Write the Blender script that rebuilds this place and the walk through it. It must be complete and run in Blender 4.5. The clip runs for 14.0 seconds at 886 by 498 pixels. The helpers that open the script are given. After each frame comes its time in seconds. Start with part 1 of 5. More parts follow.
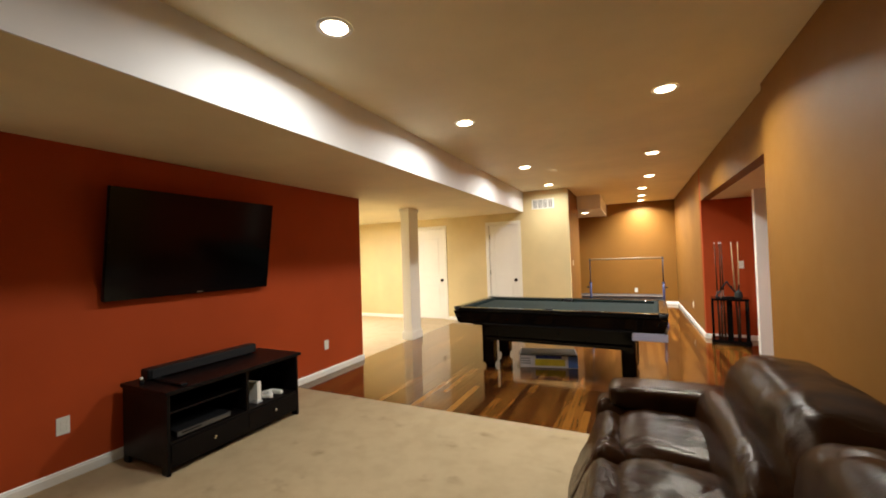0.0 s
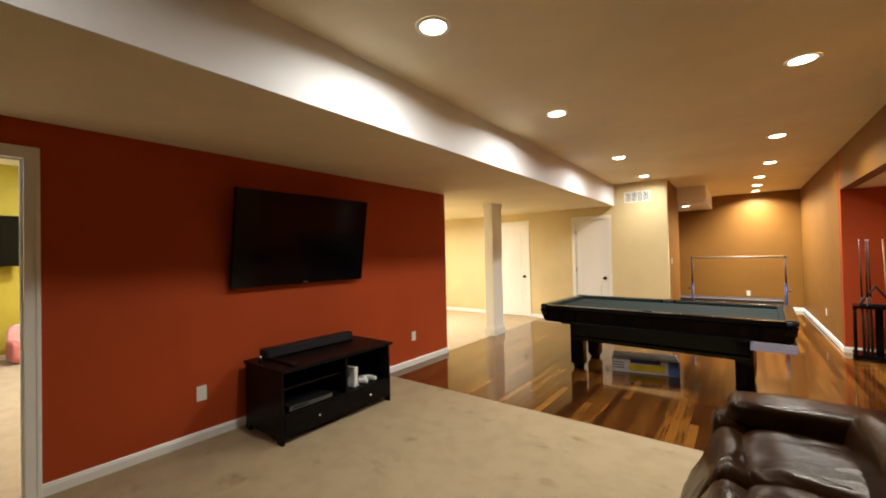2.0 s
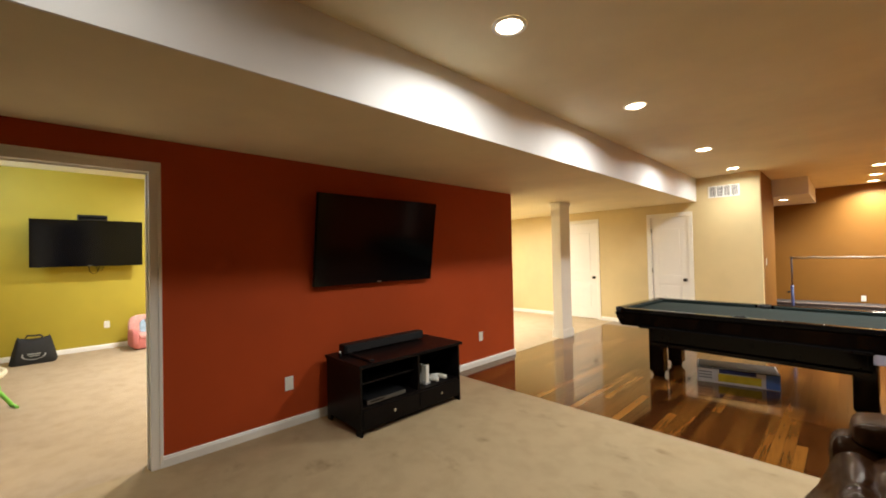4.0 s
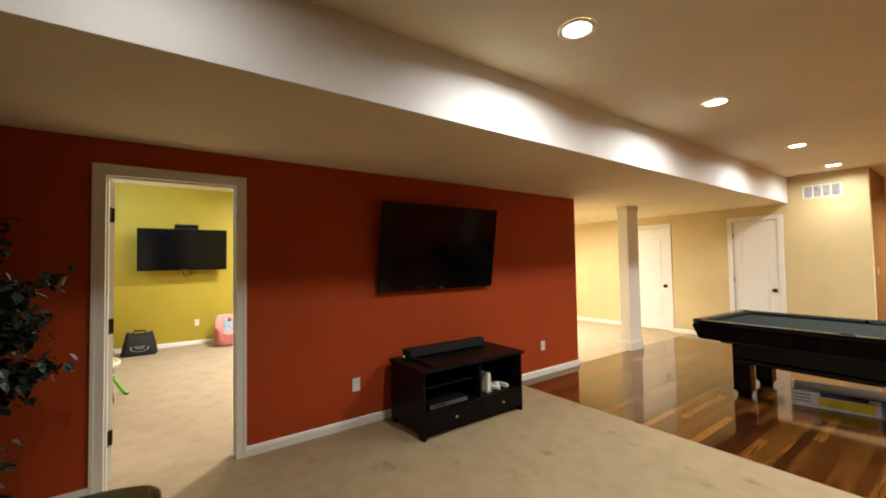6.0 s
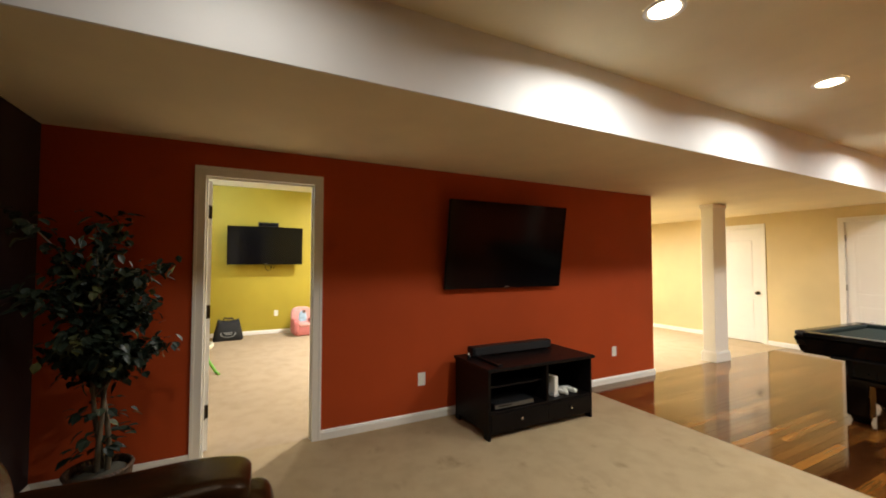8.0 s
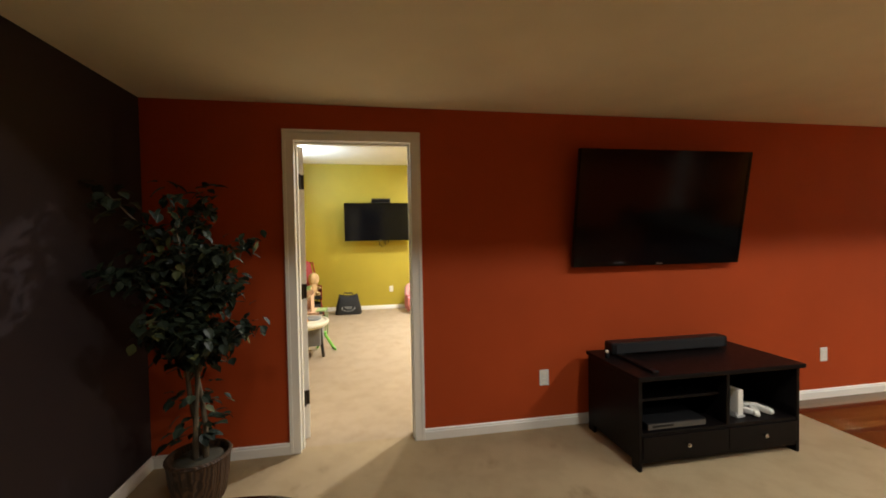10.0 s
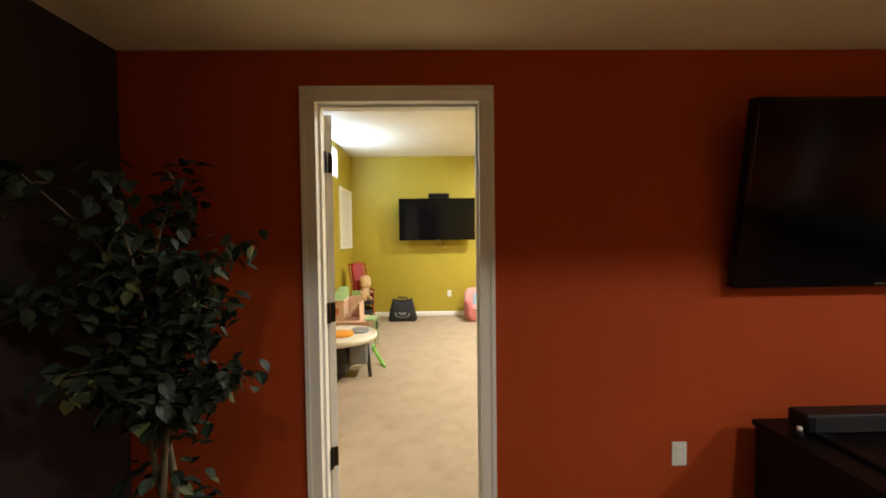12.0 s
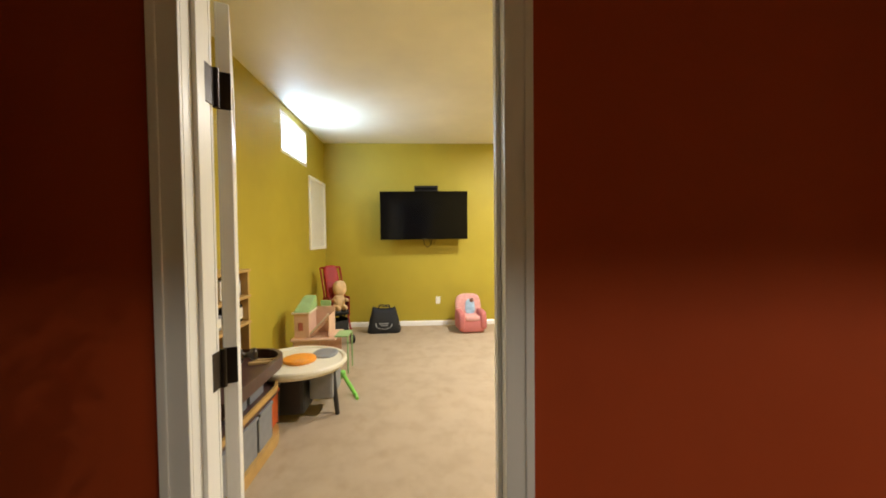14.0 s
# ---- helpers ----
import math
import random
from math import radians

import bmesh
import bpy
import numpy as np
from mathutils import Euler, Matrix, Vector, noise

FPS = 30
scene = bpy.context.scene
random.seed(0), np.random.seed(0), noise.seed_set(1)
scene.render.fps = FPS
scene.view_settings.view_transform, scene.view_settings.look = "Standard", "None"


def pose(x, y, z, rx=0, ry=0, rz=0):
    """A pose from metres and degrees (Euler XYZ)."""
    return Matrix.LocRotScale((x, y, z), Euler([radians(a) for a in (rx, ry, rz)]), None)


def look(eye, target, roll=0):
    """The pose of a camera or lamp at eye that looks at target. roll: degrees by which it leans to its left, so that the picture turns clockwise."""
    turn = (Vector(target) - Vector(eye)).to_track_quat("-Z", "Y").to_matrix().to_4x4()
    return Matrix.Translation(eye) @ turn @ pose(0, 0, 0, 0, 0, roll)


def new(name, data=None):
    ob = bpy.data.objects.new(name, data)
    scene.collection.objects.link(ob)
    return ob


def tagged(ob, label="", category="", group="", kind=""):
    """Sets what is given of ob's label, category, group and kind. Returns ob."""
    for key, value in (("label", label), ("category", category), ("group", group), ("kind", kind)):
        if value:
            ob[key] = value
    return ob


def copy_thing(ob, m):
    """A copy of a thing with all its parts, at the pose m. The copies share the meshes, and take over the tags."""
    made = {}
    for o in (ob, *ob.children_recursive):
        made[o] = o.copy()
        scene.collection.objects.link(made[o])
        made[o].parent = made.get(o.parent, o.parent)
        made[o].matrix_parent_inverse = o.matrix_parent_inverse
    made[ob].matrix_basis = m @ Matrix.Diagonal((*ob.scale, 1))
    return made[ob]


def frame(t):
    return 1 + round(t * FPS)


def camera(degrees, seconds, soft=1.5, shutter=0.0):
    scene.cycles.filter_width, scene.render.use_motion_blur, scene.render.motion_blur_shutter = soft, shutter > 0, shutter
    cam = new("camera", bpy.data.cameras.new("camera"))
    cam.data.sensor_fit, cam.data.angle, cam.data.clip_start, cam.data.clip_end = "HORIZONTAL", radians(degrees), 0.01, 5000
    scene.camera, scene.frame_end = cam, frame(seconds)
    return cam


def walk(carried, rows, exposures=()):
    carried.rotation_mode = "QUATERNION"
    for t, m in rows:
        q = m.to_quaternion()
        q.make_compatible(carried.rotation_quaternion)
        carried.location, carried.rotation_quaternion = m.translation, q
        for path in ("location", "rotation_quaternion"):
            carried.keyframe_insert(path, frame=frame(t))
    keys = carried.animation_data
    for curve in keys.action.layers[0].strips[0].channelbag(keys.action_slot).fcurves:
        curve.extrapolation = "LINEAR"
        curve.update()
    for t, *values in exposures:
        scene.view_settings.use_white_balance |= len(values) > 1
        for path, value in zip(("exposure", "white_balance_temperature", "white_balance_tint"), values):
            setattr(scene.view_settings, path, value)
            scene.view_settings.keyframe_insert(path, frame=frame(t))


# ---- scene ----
cam = camera(97.4, 14.0, soft=1.85)
PATH = [
    (0, (3.482, -0.373, 1.414), (2.605, 1.425, 1.454), -1.9),
    (0.5, (3.462, -0.372, 1.419), (2.5, 1.381, 1.463), -1.6),
    (1, (3.44, -0.39, 1.42), (2.391, 1.312, 1.465), -1.3),
    (1.5, (3.411, -0.403, 1.416), (2.271, 1.24, 1.457), -1.3),
    (2, (3.392, -0.418, 1.417), (2.178, 1.172, 1.444), -1.2),
    (2.5, (3.387, -0.422, 1.426), (2.118, 1.124, 1.438), -1.0),
    (3, (3.364, -0.444, 1.426), (2.041, 1.057, 1.446), -0.9),
    (5.5, (3.311, -0.522, 1.439), (1.721, 0.689, 1.488), -1.4),
    (6, (3.308, -0.531, 1.442), (1.682, 0.632, 1.508), -1.0),
    (6.5, (3.311, -0.552, 1.437), (1.635, 0.536, 1.522), -1.0),
    (7, (3.31, -0.577, 1.44), (1.597, 0.45, 1.53), -0.9),
    (7.5, (3.313, -0.58, 1.444), (1.568, 0.395, 1.519), -0.7),
    (8, (3.269, -0.565, 1.42), (1.482, 0.331, 1.489), 0.1),
    (8.5, (3.116, -0.521, 1.415), (1.269, 0.246, 1.455), 0.0),
    (9, (2.982, -0.465, 1.402), (1.096, 0.199, 1.418), -0.0),
    (9.2, (2.932, -0.424, 1.386), (1.024, 0.176, 1.383), -0.4),
    (11.3, (2.109, -0.305, 1.412), (0.114, -0.195, 1.337), -0.7),
    (11.5, (2.031, -0.308, 1.412), (0.035, -0.204, 1.338), -0.9),
    (12, (1.818, -0.305, 1.418), (-0.18, -0.26, 1.359), -0.7),
    (12.5, (1.587, -0.335, 1.44), (-0.412, -0.269, 1.395), -0.8),
    (13, (1.374, -0.332, 1.424), (-0.622, -0.218, 1.377), -0.7),
    (13.5, (1.147, -0.293, 1.419), (-0.851, -0.201, 1.375), -0.5),
    (14, (0.943, -0.294, 1.393), (-1.053, -0.184, 1.336), -0.6),
]
walk(cam, [(t, look(eye, target, roll)) for t, eye, target, roll in PATH],
     exposures=[(0, 0.0), (5.5, 0.05), (9.2, 0.1), (11.3, 0.05), (12.5, -0.05), (13.2, -0.12), (14, -0.25)])

# ---- world and large lights ----
WARM = (0.955, 0.955, 0.895)
CEIL, SOFFIT = 2.69, 2.28

world = bpy.data.worlds.new("world")
scene.world = world
world.use_nodes = True
wn = world.node_tree.nodes
sky = wn.new("ShaderNodeTexSky")
sky.sky_type = "NISHITA"
sky.sun_disc = False
sky.sun_elevation, sky.sun_rotation = radians(35), radians(200)
world.node_tree.links.new(sky.outputs[0], wn["Background"].inputs[0])
wn["Background"].inputs[1].default_value = 0.12


def lamp(name, x, y, z, power, size=0.15, colour=WARM, spread=140, aim=None):
    data = bpy.data.lights.new(name, "AREA")
    data.shape, data.size, data.energy, data.color, data.spread = "DISK", size, power, colour, radians(spread)
    ob = new(name, data)
    ob.matrix_world = look((x, y, z), aim or (x, y + 0.0001, z - 1))
    return ob


# the ceiling cans: one row by the dropped soffit, one row by the brown wall
CANS = [(2.06, 1.28), (2.08, 3.07), (2.10, 5.29), (2.11, 7.01),
        (3.76, 3.17), (3.76, 5.43), (3.78, 7.19), (3.70, 8.59), (3.70, 9.79), (3.70, 10.75)]
CAN_POWER = 38.0
for cx, cy in CANS:
    lamp("can_light", cx, cy, CEIL - 0.012, CAN_POWER * (0.4 if 7 < cy < 7.1 else 0.8 if 7 < cy < 8 else 1.45 if cy > 8 else 0.60 if cx < 3 else 0.95), spread=166 if cx < 3 else 145)
for cx, cy in [(-2.3, 4.3), (-1.9, 5.75)]:
    lamp("can_light", cx, cy, SOFFIT - 0.012, 70.0, spread=175)
lamp("can_light", 2.04, -0.62, CEIL - 0.012, 5.0, spread=175)
lamp("can_light", 2.45, 9.80, 2.38 - 0.012, 14.0)
# playroom cans: unseen, added out of view to brighten the room
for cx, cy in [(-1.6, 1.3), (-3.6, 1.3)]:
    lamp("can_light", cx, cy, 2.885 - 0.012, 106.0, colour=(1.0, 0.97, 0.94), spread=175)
# daylight in the small high window of the playroom
lamp("window_daylight", -3.86, -1.832, 2.575, 44.0, size=0.40, colour=(0.48, 0.70, 1.0), spread=179, aim=(-3.86, 0, 2.86))

# ---- materials ----


class Mat:
    def __init__(self, name, rough=0.5, metal=0.0, spec=0.5):
        self.m = bpy.data.materials.new(name)
        self.m.use_nodes = True
        self.t = self.m.node_tree
        self.b = self.t.nodes["Principled BSDF"]
        self.b.inputs["Roughness"].default_value = rough
        self.b.inputs["Metallic"].default_value = metal
        self.b.inputs["Specular IOR Level"].default_value = spec

    def node(self, kind, **props):
        n = self.t.nodes.new(kind)
        for k, v in props.items():
            n.inputs[k.replace("_", " ")].default_value = v
        return n

    def link(self, a, b):
        self.t.links.new(a, b)

    def coords(self, scale=(1, 1, 1)):
        tc = self.t.nodes.new("ShaderNodeTexCoord")
        mp = self.t.nodes.new("ShaderNodeMapping")
        mp.inputs["Scale"].default_value = scale
        self.link(tc.outputs["Object"], mp.inputs[0])
        return mp.outputs[0]

    def noise(self, scale, detail=4, co=None, rough=0.6):
        n = self.node("ShaderNodeTexNoise", Scale=scale, Detail=detail, Roughness=rough)
        self.link(co or self.coords(), n.inputs["Vector"])
        return n.outputs["Fac"]

    def ramp(self, fac, stops):
        n = self.t.nodes.new("ShaderNodeValToRGB")
        while len(n.color_ramp.elements) < len(stops):
            n.color_ramp.elements.new(0.5)
        for e, (p, c) in zip(n.color_ramp.elements, stops):
            e.position, e.color = p, (*c, 1)
        self.link(fac, n.inputs[0])
        return n.outputs[0]

    def mix(self, a, b, fac, mode="MIX"):
        n = self.t.nodes.new("ShaderNodeMix")
        n.data_type, n.blend_type = "RGBA", mode
        for sock, v in ((n.inputs[0], fac), (n.inputs[6], a), (n.inputs[7], b)):
            if hasattr(v, "is_linked"):
                self.link(v, sock)
            else:
                sock.default_value = v if isinstance(v, (int, float)) else (*v, 1)
        return n.outputs[2]

    def colour(self, out):
        self.link(out, self.b.inputs["Base Color"])

    def bump(self, height, strength=0.2, dist=0.01):
        n = self.node("ShaderNodeBump", Strength=strength, Distance=dist)
        self.link(height, n.inputs["Height"])
        self.link(n.outputs[0], self.b.inputs["Normal"])

    def rough_by(self, fac, lo, hi):
        n = self.t.nodes.new("ShaderNodeMapRange")
        n.inputs["To Min"].default_value, n.inputs["To Max"].default_value = lo, hi
        self.link(fac, n.inputs[0])
        self.link(n.outputs[0], self.b.inputs["Roughness"])


def tint(c, k):
    return tuple(min(1, v * k) for v in c)


def paint(name, c, rough=0.55, orange_peel=0.06, vary=0.06, spec=0.35):
    m = Mat(name, rough, spec=spec)
    big, fine = m.noise(1.3, 3), m.noise(220, 2)
    m.colour(m.ramp(big, [(0.3, tint(c, 1 - vary)), (0.7, tint(c, 1 + vary))]))
    m.bump(fine, orange_peel, 0.003)
    m.rough_by(m.noise(6, 3), rough - 0.06, rough + 0.06)
    return m.m


def plain(name, c, rough=0.4, metal=0.0, vary=0.12, scale=14, bump=0.05, spec=0.5):
    m = Mat(name, rough, metal, spec)
    n = m.noise(scale, 5)
    m.colour(m.ramp(n, [(0.25, tint(c, 1 - vary)), (0.75, tint(c, 1 + vary))]))
    m.rough_by(m.noise(scale * 2.3, 4), max(0.02, rough - 0.08), rough + 0.08)
    if bump:
        m.bump(m.noise(scale * 9, 3), bump, 0.002)
    return m.m


def glow(name, c, strength):
    m = Mat(name)
    m.b.inputs["Base Color"].default_value = (*c, 1)
    m.b.inputs["Emission Color"].default_value = (*c, 1)
    m.b.inputs["Emission Strength"].default_value = strength
    return m.m


RED = paint("red_wall_paint", (0.43, 0.067, 0.0160), 0.6, spec=0.16)
BROWN = paint("ochre_wall_paint", (0.235, 0.100, 0.0125))
CREAM = paint("cream_wall_paint", (0.70, 0.565, 0.31))
YELLOW = paint("mustard_wall_paint", (0.43, 0.335, 0.034))
CEILING = paint("ceiling_paint", (0.86, 0.755, 0.51), 0.7)
DARKBROWN = paint("dark_brown_wall_paint", (0.040, 0.028, 0.029), 0.75, spec=0.12)
SOFFIT_SIDE = paint("soffit_side_paint", (0.86, 0.85, 0.86), 0.6)
PLAYCEIL = paint("playroom_ceiling_paint", (0.84, 0.79, 0.66), 0.6)
TRIM = paint("white_trim_paint", (0.88, 0.86, 0.80), 0.35, 0.02, 0.03, 0.5)
DOORWHITE = paint("white_door_paint", (0.86, 0.84, 0.80), 0.38, 0.03, 0.03, 0.5)


def carpet_material(name, c, nap_low, smudge_low):
    m = Mat(name, 0.95, spec=0.1)
    patch, nap, smudge = m.noise(1.1, 3), m.noise(5.5, 4), m.noise(3.1, 5, m.coords((1.0, 1.5, 1.0)), 0.55)
    pile = m.noise(420, 3)
    base = m.ramp(patch, [(0.3, tint(c, 0.96)), (0.7, tint(c, 1.04))])
    worn = m.ramp(nap, [(0.36, (nap_low, nap_low * 0.99, nap_low * 0.97)), (0.56, (1.02, 1.02, 1.02))])
    trodden = m.ramp(smudge, [(0.28, (smudge_low, smudge_low * 0.97, smudge_low * 0.92)), (0.40, (1.0, 1.0, 1.0))])
    tuft = m.ramp(pile, [(0.3, (0.78, 0.78, 0.78)), (0.65, (1.0, 1.0, 1.0))])
    m.colour(m.mix(m.mix(m.mix(base, worn, 1.0, "MULTIPLY"), trodden, 1.0, "MULTIPLY"), tuft, 1.0, "MULTIPLY"))
    m.bump(pile, 0.55, 0.008)
    return m.m


def plank_material():
    m = Mat("hardwood_plank", 0.2, spec=0.5)
    m.b.inputs["Specular Tint"].default_value = (1.0, 0.77, 0.38, 1)
    m.b.inputs["Coat Weight"].default_value, m.b.inputs["Coat Roughness"].default_value, m.b.inputs["Coat IOR"].default_value = 0.25, 0.05, 1.5
    m.b.inputs["Coat Tint"].default_value = (1.0, 0.84, 0.52, 1)
    info = m.t.nodes.new("ShaderNodeObjectInfo")
    geo = m.t.nodes.new("ShaderNodeNewGeometry")
    add = m.t.nodes.new("ShaderNodeMath")
    add.operation = "ADD"
    m.link(info.outputs["Random"], add.inputs[0])
    m.link(geo.outputs["Random Per Island"], add.inputs[1])
    fr = m.t.nodes.new("ShaderNodeMath")
    fr.operation = "FRACT"
    m.link(add.outputs[0], fr.inputs[0])
    tone = m.ramp(fr.outputs[0], [(0.0, (0.036, 0.0115, 0.004)), (0.38, (0.080, 0.027, 0.0065)),
                                  (0.70, (0.135, 0.052, 0.011)), (1.0, (0.235, 0.098, 0.019))])
    gc = m.t.nodes.new("ShaderNodeTexCoord")
    mp = m.t.nodes.new("ShaderNodeMapping")
    mp.inputs["Scale"].default_value = (26, 1.6, 1)
    off = m.t.nodes.new("ShaderNodeVectorMath")
    off.operation = "ADD"
    m.link(gc.outputs["Object"], off.inputs[0])
    m.link(fr.outputs[0], off.inputs[1])
    m.link(off.outputs[0], mp.inputs[0])
    grain = m.noise(1.6, 6, mp.outputs[0], 0.65)
    streak = m.ramp(grain, [(0.33, (0.45, 0.38, 0.32)), (0.5, (0.95, 0.95, 0.95)), (0.72, (1.3, 1.25, 1.15))])
    m.colour(m.mix(tone, streak, 0.8, "MULTIPLY"))
    m.bump(grain, 0.06, 0.002)
    m.rough_by(m.noise(3.0, 4), 0.07, 0.13)
    return m.m


def leather_material():
    m = Mat("dark_brown_leather", 0.36, spec=0.15)
    m.b.inputs["Specular Tint"].default_value = (1.0, 0.80, 0.58, 1)
    wear, grain = m.noise(4, 4), m.noise(160, 4)
    m.colour(m.ramp(wear, [(0.3, (0.013, 0.0046, 0.0016)), (0.72, (0.030, 0.0112, 0.0040))]))
    crease = m.noise(6.5, 4, m.coords((1.7, 1.0, 1.5)), 0.5)
    add = m.t.nodes.new("ShaderNodeMath")
    add.operation = "MULTIPLY_ADD"
    add.inputs[1].default_value = 9.0
    m.link(crease, add.inputs[0])
    m.link(grain, add.inputs[2])
    m.bump(add.outputs[0], 0.30, 0.003)
    m.rough_by(wear, 0.20, 0.30)
    return m.m


def felt_material():
    m = Mat("green_cloth", 0.9, spec=0.15)
    n = m.noise(340, 2)
    m.colour(m.ramp(n, [(0.3, (0.013, 0.021, 0.0195)), (0.7, (0.019, 0.029, 0.027))]))
    m.bump(n, 0.15, 0.001)
    return m.m


def wicker_material():
    m = Mat("brown_wicker", 0.6)
    w = m.node("ShaderNodeTexWave", Scale=26, Distortion=3)
    m.link(m.coords((1, 1, 2)), w.inputs["Vector"])
    m.colour(m.ramp(w.outputs["Fac"], [(0.2, (0.030, 0.014, 0.007)), (0.8, (0.085, 0.042, 0.02))]))
    m.bump(w.outputs["Fac"], 0.5, 0.006)
    return m.m


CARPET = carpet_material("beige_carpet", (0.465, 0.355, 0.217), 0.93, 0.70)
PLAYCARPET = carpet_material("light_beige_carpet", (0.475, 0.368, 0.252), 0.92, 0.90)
# playroom carpet again, with the hall's brighter light put into its colour
LITCARPET = carpet_material("lit_hall_carpet", (0.60, 0.475, 0.315), 0.95, 0.92)
PLANK, LEATHER, FELT, WICKER = plank_material(), leather_material(), felt_material(), wicker_material()
BLACKWOOD = plain("black_stained_wood", (0.005, 0.0035, 0.0035), 0.42, vary=0.3, spec=0.14)
LACQUER = plain("black_lacquered_wood", (0.004, 0.0035, 0.0035), 0.10, vary=0.3, bump=0.01, spec=0.16)
SCREEN = plain("black_screen_glass", (0.003, 0.003, 0.004), 0.13, vary=0.1, bump=0, spec=0.18)
PLASTIC = plain("black_plastic", (0.008, 0.008, 0.009), 0.42, spec=0.25)
GREYMETAL = plain("brushed_metal", (0.45, 0.43, 0.40), 0.3, 1.0, bump=0.02)
CHROME = plain("chrome", (0.75, 0.74, 0.72), 0.12, 1.0, 0.03, bump=0)
BRONZE = plain("dark_bronze", (0.035, 0.025, 0.018), 0.35, 0.7)
WHITEPLASTIC = plain("white_plastic", (0.80, 0.78, 0.72), 0.35, vary=0.03)
GLOW = glow("lamp_lens", (1.0, 0.86, 0.62), 22.0)
DAY = glow("bright_window_pane", (0.88, 0.94, 1.0), 5.0)


# ---- building helpers ----
def part(name, bm, material, parent=None, label="", smooth=False):
    me = bpy.data.meshes.new(name)
    bm.normal_update()
    bm.to_mesh(me)
    bm.free()
    me.materials.append(material)
    if smooth:
        for p in me.polygons:
            p.use_smooth = True
    ob = new(name, me)
    if parent:
        ob.parent = parent
    if label:
        ob["label"] = label
    return ob


def empty(name, label, category, group="", at=(0, 0, 0), rz=0):
    ob = new(name)
    ob.empty_display_size = 0.1
    ob.matrix_world = pose(*at, 0, 0, rz)
    return tagged(ob, label, category, group)


def box(bm, x0, y0, z0, x1, y1, z1, bevel=0.0, seg=2):
    r = bmesh.ops.create_cube(bm, size=1)
    m = Matrix.Translation(((x0 + x1) / 2, (y0 + y1) / 2, (z0 + z1) / 2)) @ Matrix.Diagonal((x1 - x0, y1 - y0, z1 - z0, 1))
    bmesh.ops.transform(bm, matrix=m, verts=r["verts"])
    if bevel:
        edges = list({e for v in r["verts"] for e in v.link_edges})
        bmesh.ops.bevel(bm, geom=edges, offset=bevel, segments=seg, affect="EDGES", profile=0.6)
    return bm


def B(*a, bevel=0.0, seg=2):
    return box(bmesh.new(), *a, bevel=bevel, seg=seg)


def boxes(rows, bevel=0.0):
    bm = bmesh.new()
    for r in rows:
        box(bm, *r, bevel=bevel)
    return bm


def rod(bm, a, b, r0, r1=None, seg=14):
    a, b = Vector(a), Vector(b)
    r = bmesh.ops.create_cone(bm, cap_ends=True, segments=seg, radius1=r0, radius2=r0 if r1 is None else r1, depth=(b - a).length)
    m = Matrix.Translation((a + b) / 2) @ (b - a).to_track_quat("Z", "Y").to_matrix().to_4x4()
    bmesh.ops.transform(bm, matrix=m, verts=r["verts"])
    return bm


def R(a, b, r0, r1=None, seg=14):
    return rod(bmesh.new(), a, b, r0, r1, seg)


def turned(profile, seg=24, at=(0, 0, 0)):
    """A turned body from rows of radius and height."""
    bm = bmesh.new()
    rings = [[bm.verts.new((at[0] + r * math.cos(2 * math.pi * k / seg), at[1] + r * math.sin(2 * math.pi * k / seg), at[2] + z))
              for k in range(seg)] for r, z in profile]
    for a, b in zip(rings, rings[1:]):
        for k in range(seg):
            bm.faces.new((a[k], a[(k + 1) % seg], b[(k + 1) % seg], b[k]))
    bm.faces.new(rings[0][::-1])
    bm.faces.new(rings[-1])
    return bm


def puff(centre, size, ex=0.45, ey=0.5, wrinkle=0.012, freq=6.0, seg=44, rings=26, rot=None, seed=0.0):
    """A stuffed cushion: a rounded block with creases."""
    bm = bmesh.new()
    sp = lambda v, e: math.copysign(abs(v) ** e, v)
    rows = []
    for i in range(1, rings):
        v = -math.pi / 2 + math.pi * i / rings
        rows.append([bm.verts.new((sp(math.cos(v), ex) * sp(math.cos(2 * math.pi * k / seg), ey),
                                   sp(math.cos(v), ex) * sp(math.sin(2 * math.pi * k / seg), ey), sp(math.sin(v), ex))) for k in range(seg)])
    lo, hi = bm.verts.new((0, 0, -1)), bm.verts.new((0, 0, 1))
    for a, b in zip(rows, rows[1:]):
        for k in range(seg):
            bm.faces.new((a[k], a[(k + 1) % seg], b[(k + 1) % seg], b[k]))
    for k in range(seg):
        bm.faces.new((lo, rows[0][(k + 1) % seg], rows[0][k]))
        bm.faces.new((hi, rows[-1][k], rows[-1][(k + 1) % seg]))
    for v in bm.verts:
        p = Vector((v.co.x * size[0] / 2, v.co.y * size[1] / 2, v.co.z * size[2] / 2))
        q = p * freq * 0.6 + Vector((seed, seed * 1.7, 3.1))
        crease = 1 - abs(noise.noise(Vector((q.x * 2.6, q.y * 1.3, q.z * 2.6)))) * 3.2
        d = noise.noise(q) - 0.45 * max(0.0, crease)
        v.co = p + p.normalized() * wrinkle * d
    m = Matrix.Translation(centre)
    if rot is not None:
        m = m @ Euler([radians(a) for a in rot]).to_matrix().to_4x4()
    bmesh.ops.transform(bm, matrix=m, verts=bm.verts)
    return bm


